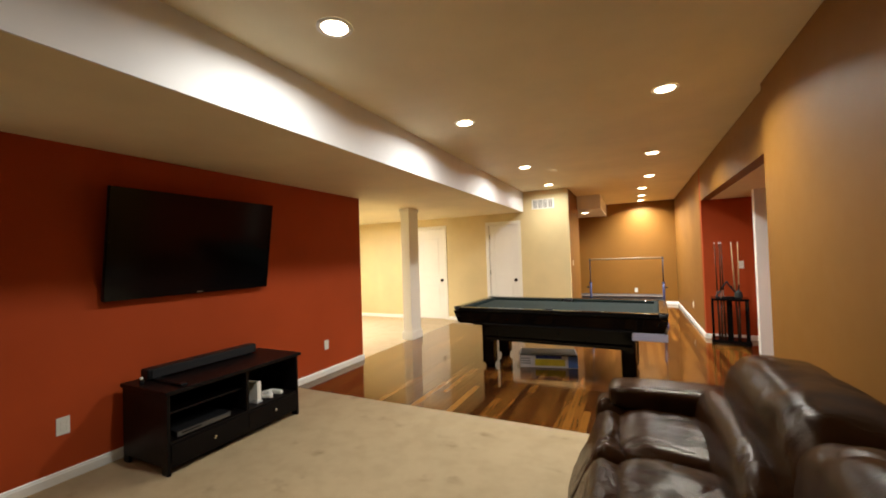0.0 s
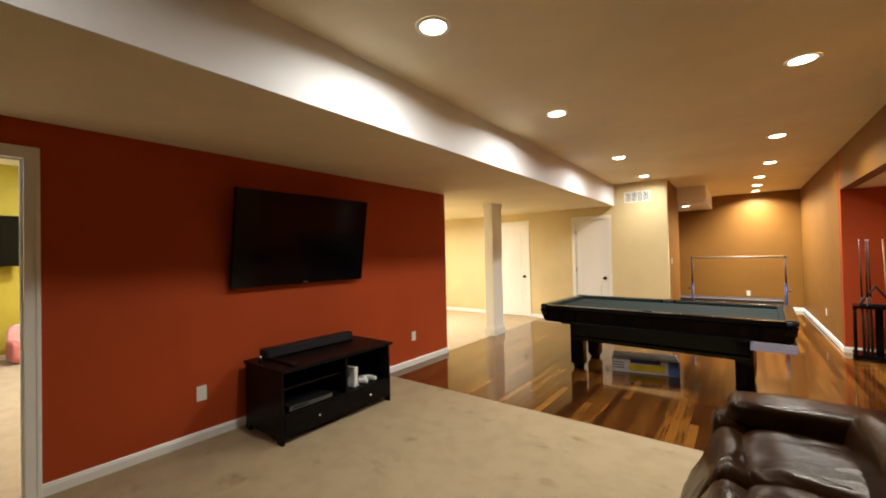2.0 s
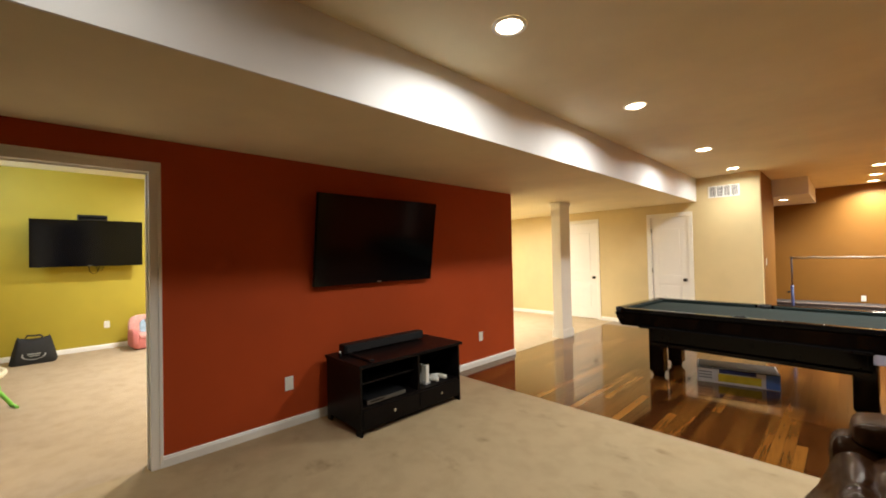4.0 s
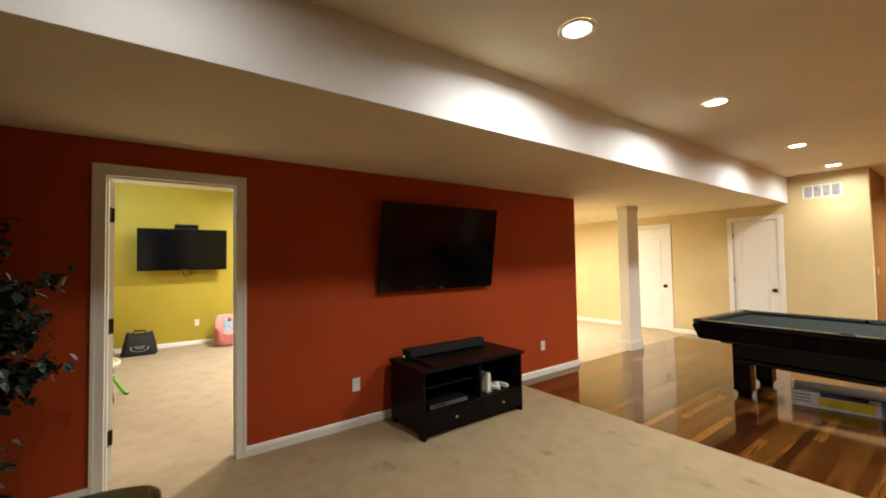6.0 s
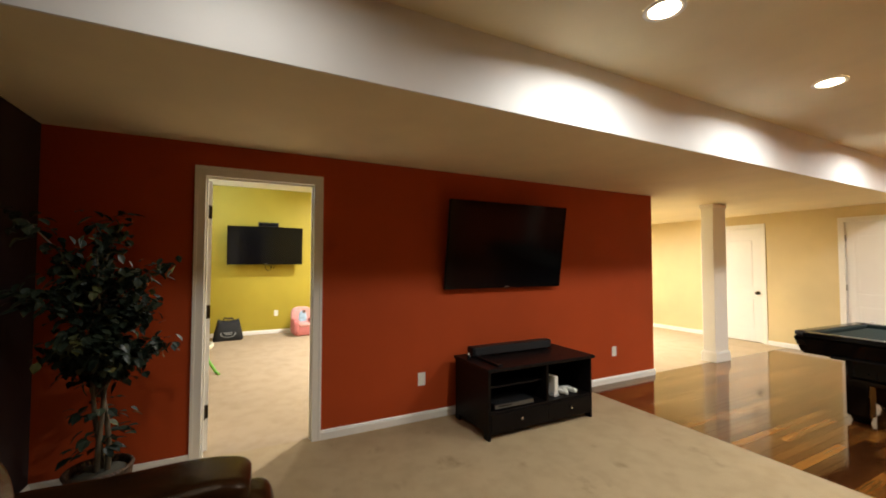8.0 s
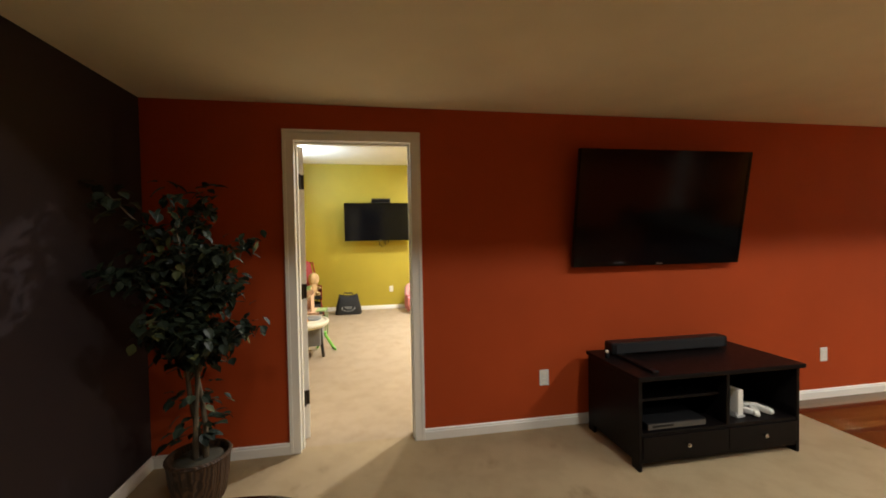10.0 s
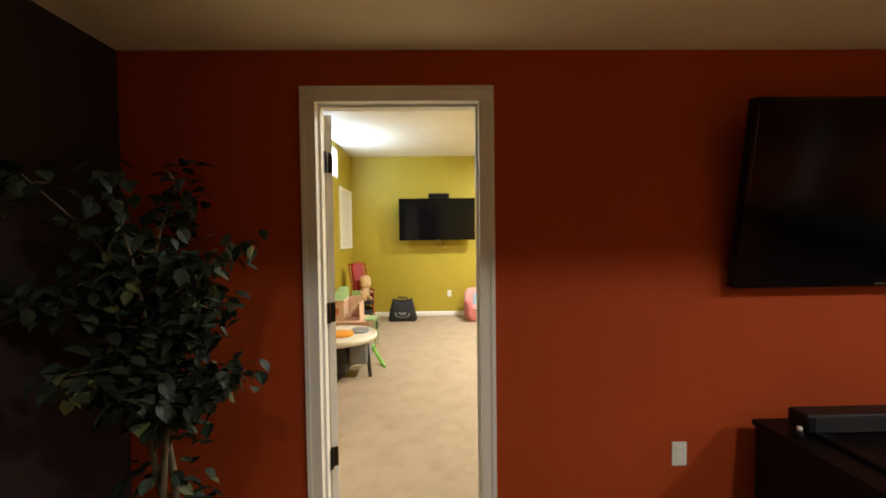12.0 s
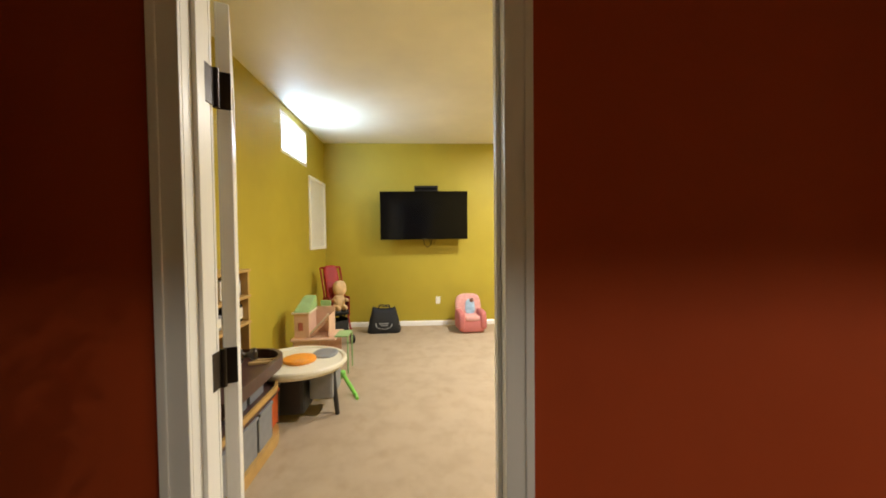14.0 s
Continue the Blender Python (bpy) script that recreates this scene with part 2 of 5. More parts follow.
def tube(points, radii, seg=8):
    bm = bmesh.new()
    pts = [Vector(p) for p in points]
    rings = []
    for i, p in enumerate(pts):
        d = (pts[min(i + 1, len(pts) - 1)] - pts[max(i - 1, 0)]).normalized()
        q = d.to_track_quat("Z", "Y")
        rings.append([bm.verts.new(p + q @ Vector((radii[i] * math.cos(2 * math.pi * k / seg), radii[i] * math.sin(2 * math.pi * k / seg), 0))) for k in range(seg)])
    for a, b in zip(rings, rings[1:]):
        for k in range(seg):
            bm.faces.new((a[k], a[(k + 1) % seg], b[(k + 1) % seg], b[k]))
    bm.faces.new(rings[0][::-1])
    bm.faces.new(rings[-1])
    return bm


def structure(name, bm, material, label, category, parent=None):
    ob = part(name, bm, material, parent)
    return tagged(ob, label, category, kind="structure")


# ---- the large structure ----
YB, YF, XE, XW = 7.55, 11.15, 4.47, -5.25
DOOR_L, DOOR_R = -0.842, -0.092   # clear opening of the playroom doorway
HEAD = 2.045
END = 4.08                        # free end of the red wall

structure("floor_carpet", B(-0.06, -1.95, -0.06, 4.7, 2.85, 0.0), CARPET, "beige cut-pile carpet with footprints and faint stains", "carpet")
structure("floor_playroom", B(-5.4, -1.95, -0.06, -0.06, 2.85, 0.0), PLAYCARPET, "light beige cut-pile carpet with mottled nap", "carpet")
structure("floor_hall", B(-3.95, 2.85, -0.06, -0.04, 7.67, 0.0), LITCARPET, "light beige cut-pile hall carpet, paled for the hall's light", "carpet")
wood = structure("floor_hardwood", B(-0.04, 2.85, -0.06, 5.7, 11.2, -0.014), BLACKWOOD, "glossy strip hardwood floor in mixed brown tones", "wood floor")

# the red wall with the doorway, and its mustard face towards the playroom
def doorway_wall(x0, x1, top, y_end):
    return boxes([(x0, -1.85, 0, x1, DOOR_L - 0.02, top), (x0, DOOR_R + 0.02, 0, x1, y_end, top),
                  (x0, DOOR_L - 0.02, HEAD + 0.02, x1, DOOR_R + 0.02, top)])


structure("wall_red", doorway_wall(-0.06, 0.0, SOFFIT + 0.1, END), RED, "deep red painted wall with a cased doorway", "wall")
structure("wall_playroom_east", doorway_wall(-0.12, -0.062, 2.95, END), YELLOW, "mustard yellow painted wall with a doorway", "wall")
structure("wall_south", B(0.0, -1.85, 0, 4.6, -1.73, 2.8), DARKBROWN, "dark brown painted end wall", "wall")
structure("wall_east_near", B(4.43, -1.73, 0, 4.60, 3.46, 2.8), BROWN, "ochre brown painted wall behind the sofa", "wall")
structure("wall_recess_south", B(4.602, 3.34, 0, 5.7, 3.46, 2.8), BROWN, "ochre brown painted return wall", "wall")
structure("wall_recess_east", B(5.6, 3.46, 0, 5.72, 6.95, 2.8), RED, "red painted wall of the side recess", "wall")
structure("wall_recess_red", B(4.472, 6.95, 0, 5.72, 7.07, 2.8), RED, "red painted wall of the side recess", "wall")
structure("wall_east_header", B(XE, 3.462, 2.17, 4.59, 6.948, 2.8), BROWN, "ochre brown header over the side opening", "wall")
structure("ceiling_recess", B(4.592, 3.462, 2.17, 5.6, 6.948, 2.3), CEILING, "lowered cream ceiling of the side recess", "ceiling")
structure("wall_east_far", B(XE, 7.072, 0, 4.59, YF, 2.8), BROWN, "ochre brown painted long wall", "wall")
structure("wall_north_far", B(0.7, YF, 0, 4.7, YF + 0.12, 2.8), BROWN, "ochre brown painted far wall", "wall")
structure("wall_alcove_west", B(2.25, YB + 0.122, 0, 2.37, 9.14, 2.8), BROWN, "ochre brown painted side wall", "wall")
structure("wall_alcove_back", boxes([(0.7, 9.02, 0, 2.248, 9.14, 2.8), (0.58, 9.02, 0, 0.70, YF, 2.8)]), BROWN, "ochre brown painted wall of the far nook", "wall")

# the cream wall with its two doors: openings of each
CD = (-1.30, -0.36)
BD = (0.72, 1.345)
rows = []
x = -3.9
for a, b in (CD, BD):
    rows += [(x, YB, 0, a - 0.02, YB + 0.12, 2.8), (a - 0.02, YB, HEAD + 0.02, b + 0.02, YB + 0.12, 2.8)]
    x = b + 0.02
rows.append((x, YB, 0, 2.37, YB + 0.12, 2.8))
structure("wall_north_cream", boxes(rows), CREAM, "cream painted wall with two white doors", "wall")
structure("wall_hall_west", B(-4.02, 3.96, 0, -3.9, 7.67, 2.8), CREAM, "cream painted hall wall", "wall")
structure("wall_hall_south", B(-3.9, 3.96, 0, -0.122, END, 2.8), CREAM, "cream painted hall wall", "wall")

# playroom
structure("wall_playroom_west", B(XW - 0.12, -1.92, 0, XW, 2.7, 3.0), YELLOW, "mustard yellow painted playroom wall", "wall")
structure("wall_playroom_north", B(XW, 2.6, 0, -0.122, 2.72, 3.0), YELLOW, "mustard yellow painted playroom wall", "wall")
WX0, WX1, WZ0, WZ1 = -4.34, -3.38, 2.345, 2.80
structure("wall_playroom_south", boxes([(XW, -1.98, 0, WX0, -1.80, 3.0), (WX1, -1.98, 0, -0.122, -1.80, 3.0),
                                        (WX0, -1.98, 0, WX1, -1.80, WZ0), (WX0, -1.98, WZ1, WX1, -1.80, 3.0)]), YELLOW,
          "mustard yellow painted wall with a high window", "wall")
structure("ceiling_playroom", B(XW, -1.80, 2.885, -0.122, 2.6, 3.0), PLAYCEIL, "white painted playroom ceiling", "ceiling")

# ceilings and the dropped soffit
structure("ceiling", boxes([(1.48, -1.73, CEIL, 4.47, 3.46, CEIL + 0.1), (1.48, 3.46, CEIL, 4.47, YF, CEIL + 0.1), (0.7, 9.14, CEIL, 1.48, YF, CEIL + 0.1)]),
          CEILING, "cream painted flat ceiling with recessed lights", "ceiling")
structure("ceiling_soffit_bottom", boxes([(0.002, -1.73, SOFFIT, 1.47, YB, SOFFIT + 0.06), (-3.9, END + 0.002, SOFFIT, 0.002, YB, SOFFIT + 0.06)]), CEILING,
          "cream underside of a dropped soffit", "ceiling")
structure("ceiling_soffit_side", B(1.471, -1.73, SOFFIT - 0.002, 1.485, YB, CEIL + 0.05), SOFFIT_SIDE, "white side face of a dropped soffit", "ceiling")
structure("ceiling_bulkhead", boxes([(0.72, 9.142, 2.38, 2.372, YF, CEIL), (2.372, 8.95, 2.38, 2.87, YF, CEIL)]), SOFFIT_SIDE, "white boxed bulkhead under the ceiling", "ceiling")


# baseboards with a moulded top edge
def baseboard(name, a, b, side, h=0.076, t=0.014):
    """Along the wall from a to b; side: the way it stands out from the wall."""
    (ax, ay), (bx, by) = a, b
    bm = bmesh.new()
    prof = [(0, 0), (t, 0), (t, h * 0.72), (t * 0.72, h * 0.80), (t * 0.72, h * 0.9), (t * 0.3, h), (0, h)]
    ends = []
    for px, py in (a, b):
        ends.append([bm.verts.new((px + side[0] * d, py + side[1] * d, z)) for d, z in prof])
    n = len(prof)
    for k in range(n):
        bm.faces.new((ends[0][k], ends[0][(k + 1) % n], ends[1][(k + 1) % n], ends[1][k]))
    bm.faces.new(ends[0][::-1])
    bm.faces.new(ends[1])
    bmesh.ops.recalc_face_normals(bm, faces=bm.faces)
    return structure(name, bm, TRIM, "white painted moulded baseboard", "baseboard")


for a, b, s in [((0.001, DOOR_R + 0.07), (0.001, END), (1, 0)), ((0.001, -1.73), (0.001, DOOR_L - 0.07), (1, 0)), ((-0.12, END + 0.001), (0.014, END + 0.001), (0, 1)),
                ((0.014, -1.729), (4.43, -1.729), (0, 1)), ((4.429, -1.715), (4.429, 3.46), (-1, 0)),
                ((-3.9, YB - 0.001), (CD[0] - 0.075, YB - 0.001), (0, -1)), ((CD[1] + 0.075, YB - 0.001), (BD[0] - 0.075, YB - 0.001), (0, -1)),
                ((BD[1] + 0.075, YB - 0.001), (2.37, YB - 0.001), (0, -1)), ((2.371, YB), (2.371, 9.14), (1, 0)),
                ((0.7, YF - 0.001), (XE, YF - 0.001), (0, -1)), ((XE - 0.001, 6.95), (XE - 0.001, YF - 0.014), (-1, 0)),
                ((XE, 6.949), (5.6, 6.949), (0, -1)),
                ((XW + 0.001, -1.80), (XW + 0.001, 2.6), (1, 0)), ((XW + 0.014, -1.799), (-0.13, -1.799), (0, 1))]:
    baseboard("baseboard", a, b, s)


def casing_set(parent, axis, a, b, face, out, head=HEAD, w=0.07, t=0.017):
    """Door casing round an opening from a to b on the wall face; axis: the wall's run; out: which way the face looks."""
    def bx(u0, u1, z0, z1, d0, d1):
        lo, hi = sorted((face + out * d0, face + out * d1))
        return (u0, lo, z0, u1, hi, z1) if axis == "x" else (lo, u0, z0, hi, u1, z1)
    for nm, (u0, u1, z0, z1) in (("casing", (a - w, a, 0.0, head)), ("casing", (b, b + w, 0.0, head)), ("head_casing", (a - w, b + w, head, head + w))):
        bm = box(bmesh.new(), *bx(u0, u1, z0, z1, 0.001, t * 0.75), bevel=0.003)
        if nm == "casing":
            v0, v1 = (u0, u0 + 0.022) if u0 < a - w / 2 else (u1 - 0.022, u1)
            box(bm, *bx(v0, v1, z0 + 0.001, z1, t * 0.6, t), bevel=0.003)
        else:
            box(bm, *bx(u0, u1, z1 - 0.022, z1, t * 0.6, t), bevel=0.003)
        part(nm, bm, TRIM, parent)


def panel_door(name, label, width, height, parent_at, rz, knob=True, arch=True):
    """A moulded two-panel door: stiles, rails and two raised panels. Hinge edge at x 0, face towards -y."""
    d = empty(name, label, "door", at=parent_at, rz=rz)
    d["kind"] = "structure"
    t, s = 0.036, 0.11
    part("slab", B(0, 0.006, 0.012, width, t - 0.006, height, bevel=0.001), DOORWHITE, d)
    for nm, x0, z0, x1, z1 in (("stile", 0, 0.012, s, height), ("stile", width - s, 0.012, width, height),
                               ("rail", s, 0.012, width - s, 0.22), ("rail", s, 0.80, width - s, 0.96)):
        part(nm, boxes([(x0, 0, z0, x1, 0.0075, z1), (x0, t - 0.0075, z0, x1, t, z1)], bevel=0.003), DOORWHITE, d)
    # the top rail with an arched lower edge
    bm = bmesh.new()
    n = 16
    for y0, y1 in ((0.0, 0.0075), (t - 0.0075, t)):
        lowz = lambda u: height - 0.20 + (0.085 * math.sin(math.pi * u) if arch else 0.085)
        f = [[bm.verts.new((s + (width - 2 * s) * k / n, y, z)) for y, z in ((y0, lowz(k / n)), (y1, lowz(k / n)), (y1, height), (y0, height))] for k in range(n + 1)]
        for p, q in zip(f, f[1:]):
            for j in range(4):
                bm.faces.new((p[j], p[(j + 1) % 4], q[(j + 1) % 4], q[j]))
    bmesh.ops.recalc_face_normals(bm, faces=bm.faces)
    part("top_rail", bm, DOORWHITE, d)
    g = 0.035
    for z0, z1 in ((0.22 + g, 0.80 - g), (0.96 + g, height - 0.20 - g * 0.4)):
        part("panel", boxes([(s + g, 0.001, z0, width - s - g, 0.0075, z1), (s + g, t - 0.0075, z0, width - s - g, t - 0.001, z1)], bevel=0.005), DOORWHITE, d)
    if knob:
        kx = width - 0.065
        h = part("door_knob", turned([(0.032, 0), (0.032, 0.006), (0.012, 0.012), (0.011, 0.03), (0.026, 0.042), (0.029, 0.055), (0.02, 0.066), (0.004, 0.068)], 20), BRONZE, d, "dark bronze round knob", True)
        h.matrix_local = pose(kx, 0, 0.885, 90, 0, 0)
    return d


# cased doors of the cream wall
for nm, (a, b) in (("door_1", CD), ("door_2", BD)):
    fr = tagged(new(nm + "_frame"), "white painted door casing and jamb", "door frame", kind="structure")
    casing_set(fr, "x", a, b, YB, -1)
    part("jamb", boxes([(a - 0.019, YB + 0.001, 0, a - 0.001, YB + 0.12, HEAD + 0.001), (b + 0.001, YB + 0.001, 0, b + 0.019, YB + 0.12, HEAD + 0.001),
                        (a - 0.001, YB + 0.001, HEAD + 0.001, b + 0.001, YB + 0.12, HEAD + 0.019)]), TRIM, fr)
    dd = panel_door(nm, "closed white two-panel interior door with a dark knob", b - a - 0.004, HEAD - 0.004, (a + 0.002, YB + 0.016, 0), 0)
    for z in (0.25, 1.05, 1.80):
        part("hinge", B(-0.006, -0.012, z - 0.045, 0.012, 0.004, z + 0.045, bevel=0.003), GREYMETAL, dd, "small metal hinge")
structure("wall_behind_doors", boxes([(CD[0] - 0.1, YB + 0.125, 0, CD[1] + 0.1, YB + 0.14, 2.2), (BD[0] - 0.1, YB + 0.125, 0, BD[1] + 0.1, YB + 0.14, 2.2)]), CREAM, "cream closing wall behind the doors", "wall")

# the playroom doorway and its open door
fr = tagged(new("door_3_frame"), "white painted cased doorway to the playroom", "door frame", kind="structure")
casing_set(fr, "y", DOOR_L, DOOR_R, 0.0, 1)
casing_set(fr, "y", DOOR_L, DOOR_R, -0.12, -1)
part("jamb", boxes([(-0.119, DOOR_L - 0.019, 0, -0.001, DOOR_L - 0.001, HEAD + 0.001), (-0.119, DOOR_R + 0.001, 0, -0.001, DOOR_R + 0.019, HEAD + 0.001),
                    (-0.119, DOOR_L - 0.001, HEAD + 0.001, -0.001, DOOR_R + 0.001, HEAD + 0.019)]), TRIM, fr)
part("door_stop", boxes([(-0.075, DOOR_L - 0.0005, 0, -0.04, DOOR_L + 0.011, HEAD), (-0.075, DOOR_R - 0.011, 0, -0.04, DOOR_R + 0.0005, HEAD),
                         (-0.075, DOOR_L + 0.011, HEAD - 0.011, -0.04, DOOR_R - 0.011, HEAD)], bevel=0.002), TRIM, fr)
open_door = panel_door("door_3", "white two-panel door standing wide open into the playroom", 0.75, HEAD - 0.006, (-0.172, -0.813, 0), 204)
for z in (0.30, 1.045, 1.80):
    hg = part("hinge", B(-0.1335, DOOR_L - 0.0005, z - 0.05, -0.085, DOOR_L + 0.003, z + 0.05, bevel=0.001), BRONZE, fr, "dark bronze hinge leaf")
    part("hinge_knuckle", R((-0.141, DOOR_L + 0.004, z - 0.052), (-0.141, DOOR_L + 0.004, z + 0.052), 0.009), BRONZE, hg)
    part("hinge", boxes([(-0.0035, 0.0005, z - 0.05, -0.0005, 0.0355, z + 0.05), (-0.0115, 0.0345, z - 0.05, -0.0005, 0.0365, z + 0.05)]), BRONZE, open_door, "dark bronze hinge leaf")

# white casing at the side recess
tagged(part("door_4_casing", boxes([(4.93, 6.0, 0, 5.10, 6.1, 2.169)], bevel=0.004), TRIM), "white painted casing at the side opening", "door frame", kind="structure")

# square column on a plinth
col = empty("column", "square white painted support column with a base", "column")
col["kind"] = "structure"
part("shaft", B(-0.155, 5.42, 0.11, 0.012, 5.74, SOFFIT - 0.002, bevel=0.006), TRIM, col)
part("plinth", boxes([(-0.175, 5.40, 0, 0.032, 5.76, 0.125), (-0.167, 5.408, 0.125, 0.024, 5.752, 0.145)], bevel=0.004), TRIM, col)
part("capital", B(-0.167, 5.408, SOFFIT - 0.06, 0.024, 5.752, SOFFIT - 0.003, bevel=0.006), TRIM, col)

# high window and the framed board of the playroom
win = empty("window_1", "small bright high window with a white frame", "window")
win["kind"] = "structure"
part("window_frame", boxes([(WX0, -1.862, WZ0, WX0 + 0.04, -1.797, WZ1), (WX1 - 0.04, -1.862, WZ0, WX1, -1.797, WZ1),
                            (WX0 + 0.04, -1.862, WZ0, WX1 - 0.04, -1.797, WZ0 + 0.04), (WX0 + 0.04, -1.862, WZ1 - 0.04, WX1 - 0.04, -1.797, WZ1)], bevel=0.003), TRIM, win)
part("pane", B(WX0 + 0.03, -1.846, WZ0 + 0.03, WX1 - 0.03, -1.841, WZ1 - 0.03), DAY, win, "bright daylit pane")


# recessed lights
def can(x, y, z, first=[None]):
    if first[0]:
        return copy_thing(first[0], pose(x, y, z))
    c = empty("recessed_light", "round recessed ceiling light with a white trim, switched on", "ceiling light", "recessed ceiling lights", at=(x, y, z))
    ring = bmesh.new()
    n = 32
    prof = [(0.098, -0.001), (0.098, -0.005), (0.085, -0.009), (0.074, -0.006), (0.070, -0.001)]
    rr = [[ring.verts.new((r * math.cos(2 * math.pi * k / n), r * math.sin(2 * math.pi * k / n), h)) for k in range(n)] for r, h in prof]
    for a, b in zip(rr, rr[1:]):
        for k in range(n):
            ring.faces.new((a[k], a[(k + 1) % n], b[(k + 1) % n], b[k]))
    bmesh.ops.recalc_face_normals(ring, faces=ring.faces)
    part("trim_ring", ring, TRIM, c, "white trim ring", True)
    part("lens", turned([(0.075, -0.0005), (0.072, -0.004), (0.03, -0.006)], n), GLOW, c, "glowing lens", True)
    first[0] = c
    return c


for cx, cy in CANS:
    can(cx, cy, CEIL)
for cx, cy in [(-2.3, 4.3), (-1.9, 5.75)]:
    can(cx, cy, SOFFIT)
can(2.04, -0.62, CEIL)
can(2.45, 9.80, 2.38)
# fittings for the two added playroom cans, which stay out of view
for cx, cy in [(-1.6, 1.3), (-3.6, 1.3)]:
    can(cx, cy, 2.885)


def wall_plate(at, rz, kind, label):
    """A small cover plate facing local -y."""
    o = empty(kind, label, "switch" if "switch" in kind else "outlet", at=at, rz=rz)
    part("plate", B(-0.036, -0.006, -0.058, 0.036, -0.0005, 0.058, bevel=0.003), WHITEPLASTIC, o)
    if "switch" in kind:
        part("rocker", B(-0.016, -0.009, -0.033, 0.016, -0.006, 0.033, bevel=0.002), WHITEPLASTIC, o)
    else:
        for z in (-0.02, 0.02):
            part("socket", B(-0.016, -0.008, z - 0.014, 0.016, -0.006, z + 0.014, bevel=0.003), WHITEPLASTIC, o)
    return o


OUTLET = "white plastic wall outlet plate"
wall_plate((0.0, 0.859, 0.366), 90, "wall_outlet", OUTLET)
wall_plate((0.0, 3.357, 0.366), 90, "wall_outlet", OUTLET)
wall_plate((XW, -0.04, 0.40), 90, "wall_outlet", OUTLET)
wall_plate((3.52, YF, 0.36), 0, "wall_outlet", OUTLET)
wall_plate((XE, 8.3, 0.36), -90, "wall_outlet", OUTLET)
wall_plate((4.95, 6.95, 1.145), 0, "light_switch", "white double light switch plate on the red wall")
wall_plate((2.37, 7.95, 1.2), 90, "light_switch", "white light switch plate on the brown wall")

vent = empty("air_vent", "white louvred return-air grille high on the wall", "vent", at=(1.885, YB, 2.415))
part("frame", boxes([(-0.22, -0.012, -0.10, 0.22, -0.001, -0.082), (-0.22, -0.012, 0.082, 0.22, -0.001, 0.10), (-0.22, -0.012, -0.082, -0.198, -0.001, 0.082),
                     (0.198, -0.012, -0.082, 0.22, -0.001, 0.082)] + [(x - 0.009, -0.011, -0.082, x + 0.009, -0.001, 0.082) for x in (-0.1, 0.0, 0.1)]), TRIM, vent)
# thin black sheet gives the duct's shade behind the louvres
part("duct_shade", B(-0.2, -0.0035, -0.085, 0.2, -0.001, 0.085), PLASTIC, vent, "black sheet for the shade behind the louvres")
for k in range(9):
    s = part("slat", B(-0.198, -0.001, -0.006, 0.198, 0.001, 0.006), TRIM, vent)
    s.matrix_local = pose(0, -0.007, -0.072 + 0.018 * k, 40, 0, 0)


# ---- television and its stand on the red wall ----
def television(at, rz, w, h, label, tilt=8.3):
    t = empty("television", label, "television", at=at, rz=rz)
    body = part("body", boxes([(-w / 2, 0.0, -h / 2, w / 2, 0.035, h / 2), (-w * 0.36, 0.035, -h * 0.34, w * 0.36, 0.06, h * 0.3)], bevel=0.006), PLASTIC, t)
    b = 0.02
    fr = part("bezel", boxes([(-w / 2, -0.008, -h / 2, w / 2, 0.0, -h / 2 + b * 1.4), (-w / 2, -0.008, h / 2 - b, w / 2, 0.0, h / 2),
                              (-w / 2, -0.008, -h / 2 + b * 1.4, -w / 2 + b, 0.0, h / 2 - b), (w / 2 - b, -0.008, -h / 2 + b * 1.4, w / 2, 0.0, h / 2 - b)], bevel=0.002), LACQUER, t, "glossy black bezel")
    scr = part("screen", B(-w / 2 + b, -0.003, -h / 2 + b * 1.4, w / 2 - b, 0.002, h / 2 - b), SCREEN, t, "dark switched-off screen")
    mark = part("badge", B(-0.025, -0.0095, -h / 2 + 0.009, 0.025, -0.008, -h / 2 + 0.017), GREYMETAL, t, "small grey badge")
    for o in (body, fr, scr, mark):
        o.matrix_local = pose(0, 0, 0, tilt, 0, 0)
    part("wall_mount", boxes([(-0.2, 0.03, -0.16, -0.16, 0.09, 0.16), (0.16, 0.03, -0.16, 0.2, 0.09, 0.16), (-0.3, 0.08, -0.03, 0.3, 0.115, 0.03)], bevel=0.003), BRONZE, t, "black steel wall mount")
    return t


television((0.122, 1.752, 1.583), 90, 1.38, 0.835, "large black flat-screen television mounted on the red wall")

stand = empty("tv_stand", "low black wooden television stand with two drawers", "tv stand")
SX0, SX1, SY0, SY1, SH = 0.085, 0.635, 1.162, 2.295, 0.567
part("top", B(SX0 - 0.005, SY0 - 0.015, SH - 0.028, SX1 + 0.018, SY1 + 0.03, SH, bevel=0.006), BLACKWOOD, stand)
for y in (SY0, SY1 - 0.022):
    bm = B(SX0, y, 0.05, SX1, y + 0.022, SH - 0.028, bevel=0.002)
    box(bm, SX1 - 0.07, y, 0.0, SX1, y + 0.022, 0.052, bevel=0.002)
    box(bm, SX0, y, 0.0, SX0 + 0.07, y + 0.022, 0.052, bevel=0.002)
    part("side_panel", bm, BLACKWOOD, stand)
MID = SY0 + 0.60
part("divider", B(SX0 + 0.01, MID, 0.225, SX1 - 0.004, MID + 0.022, SH - 0.028, bevel=0.001), BLACKWOOD, stand)
part("back_panel", B(SX0 + 0.001, SY0 + 0.022, 0.06, SX0 + 0.009, SY1 - 0.022, SH - 0.03), BLACKWOOD, stand)
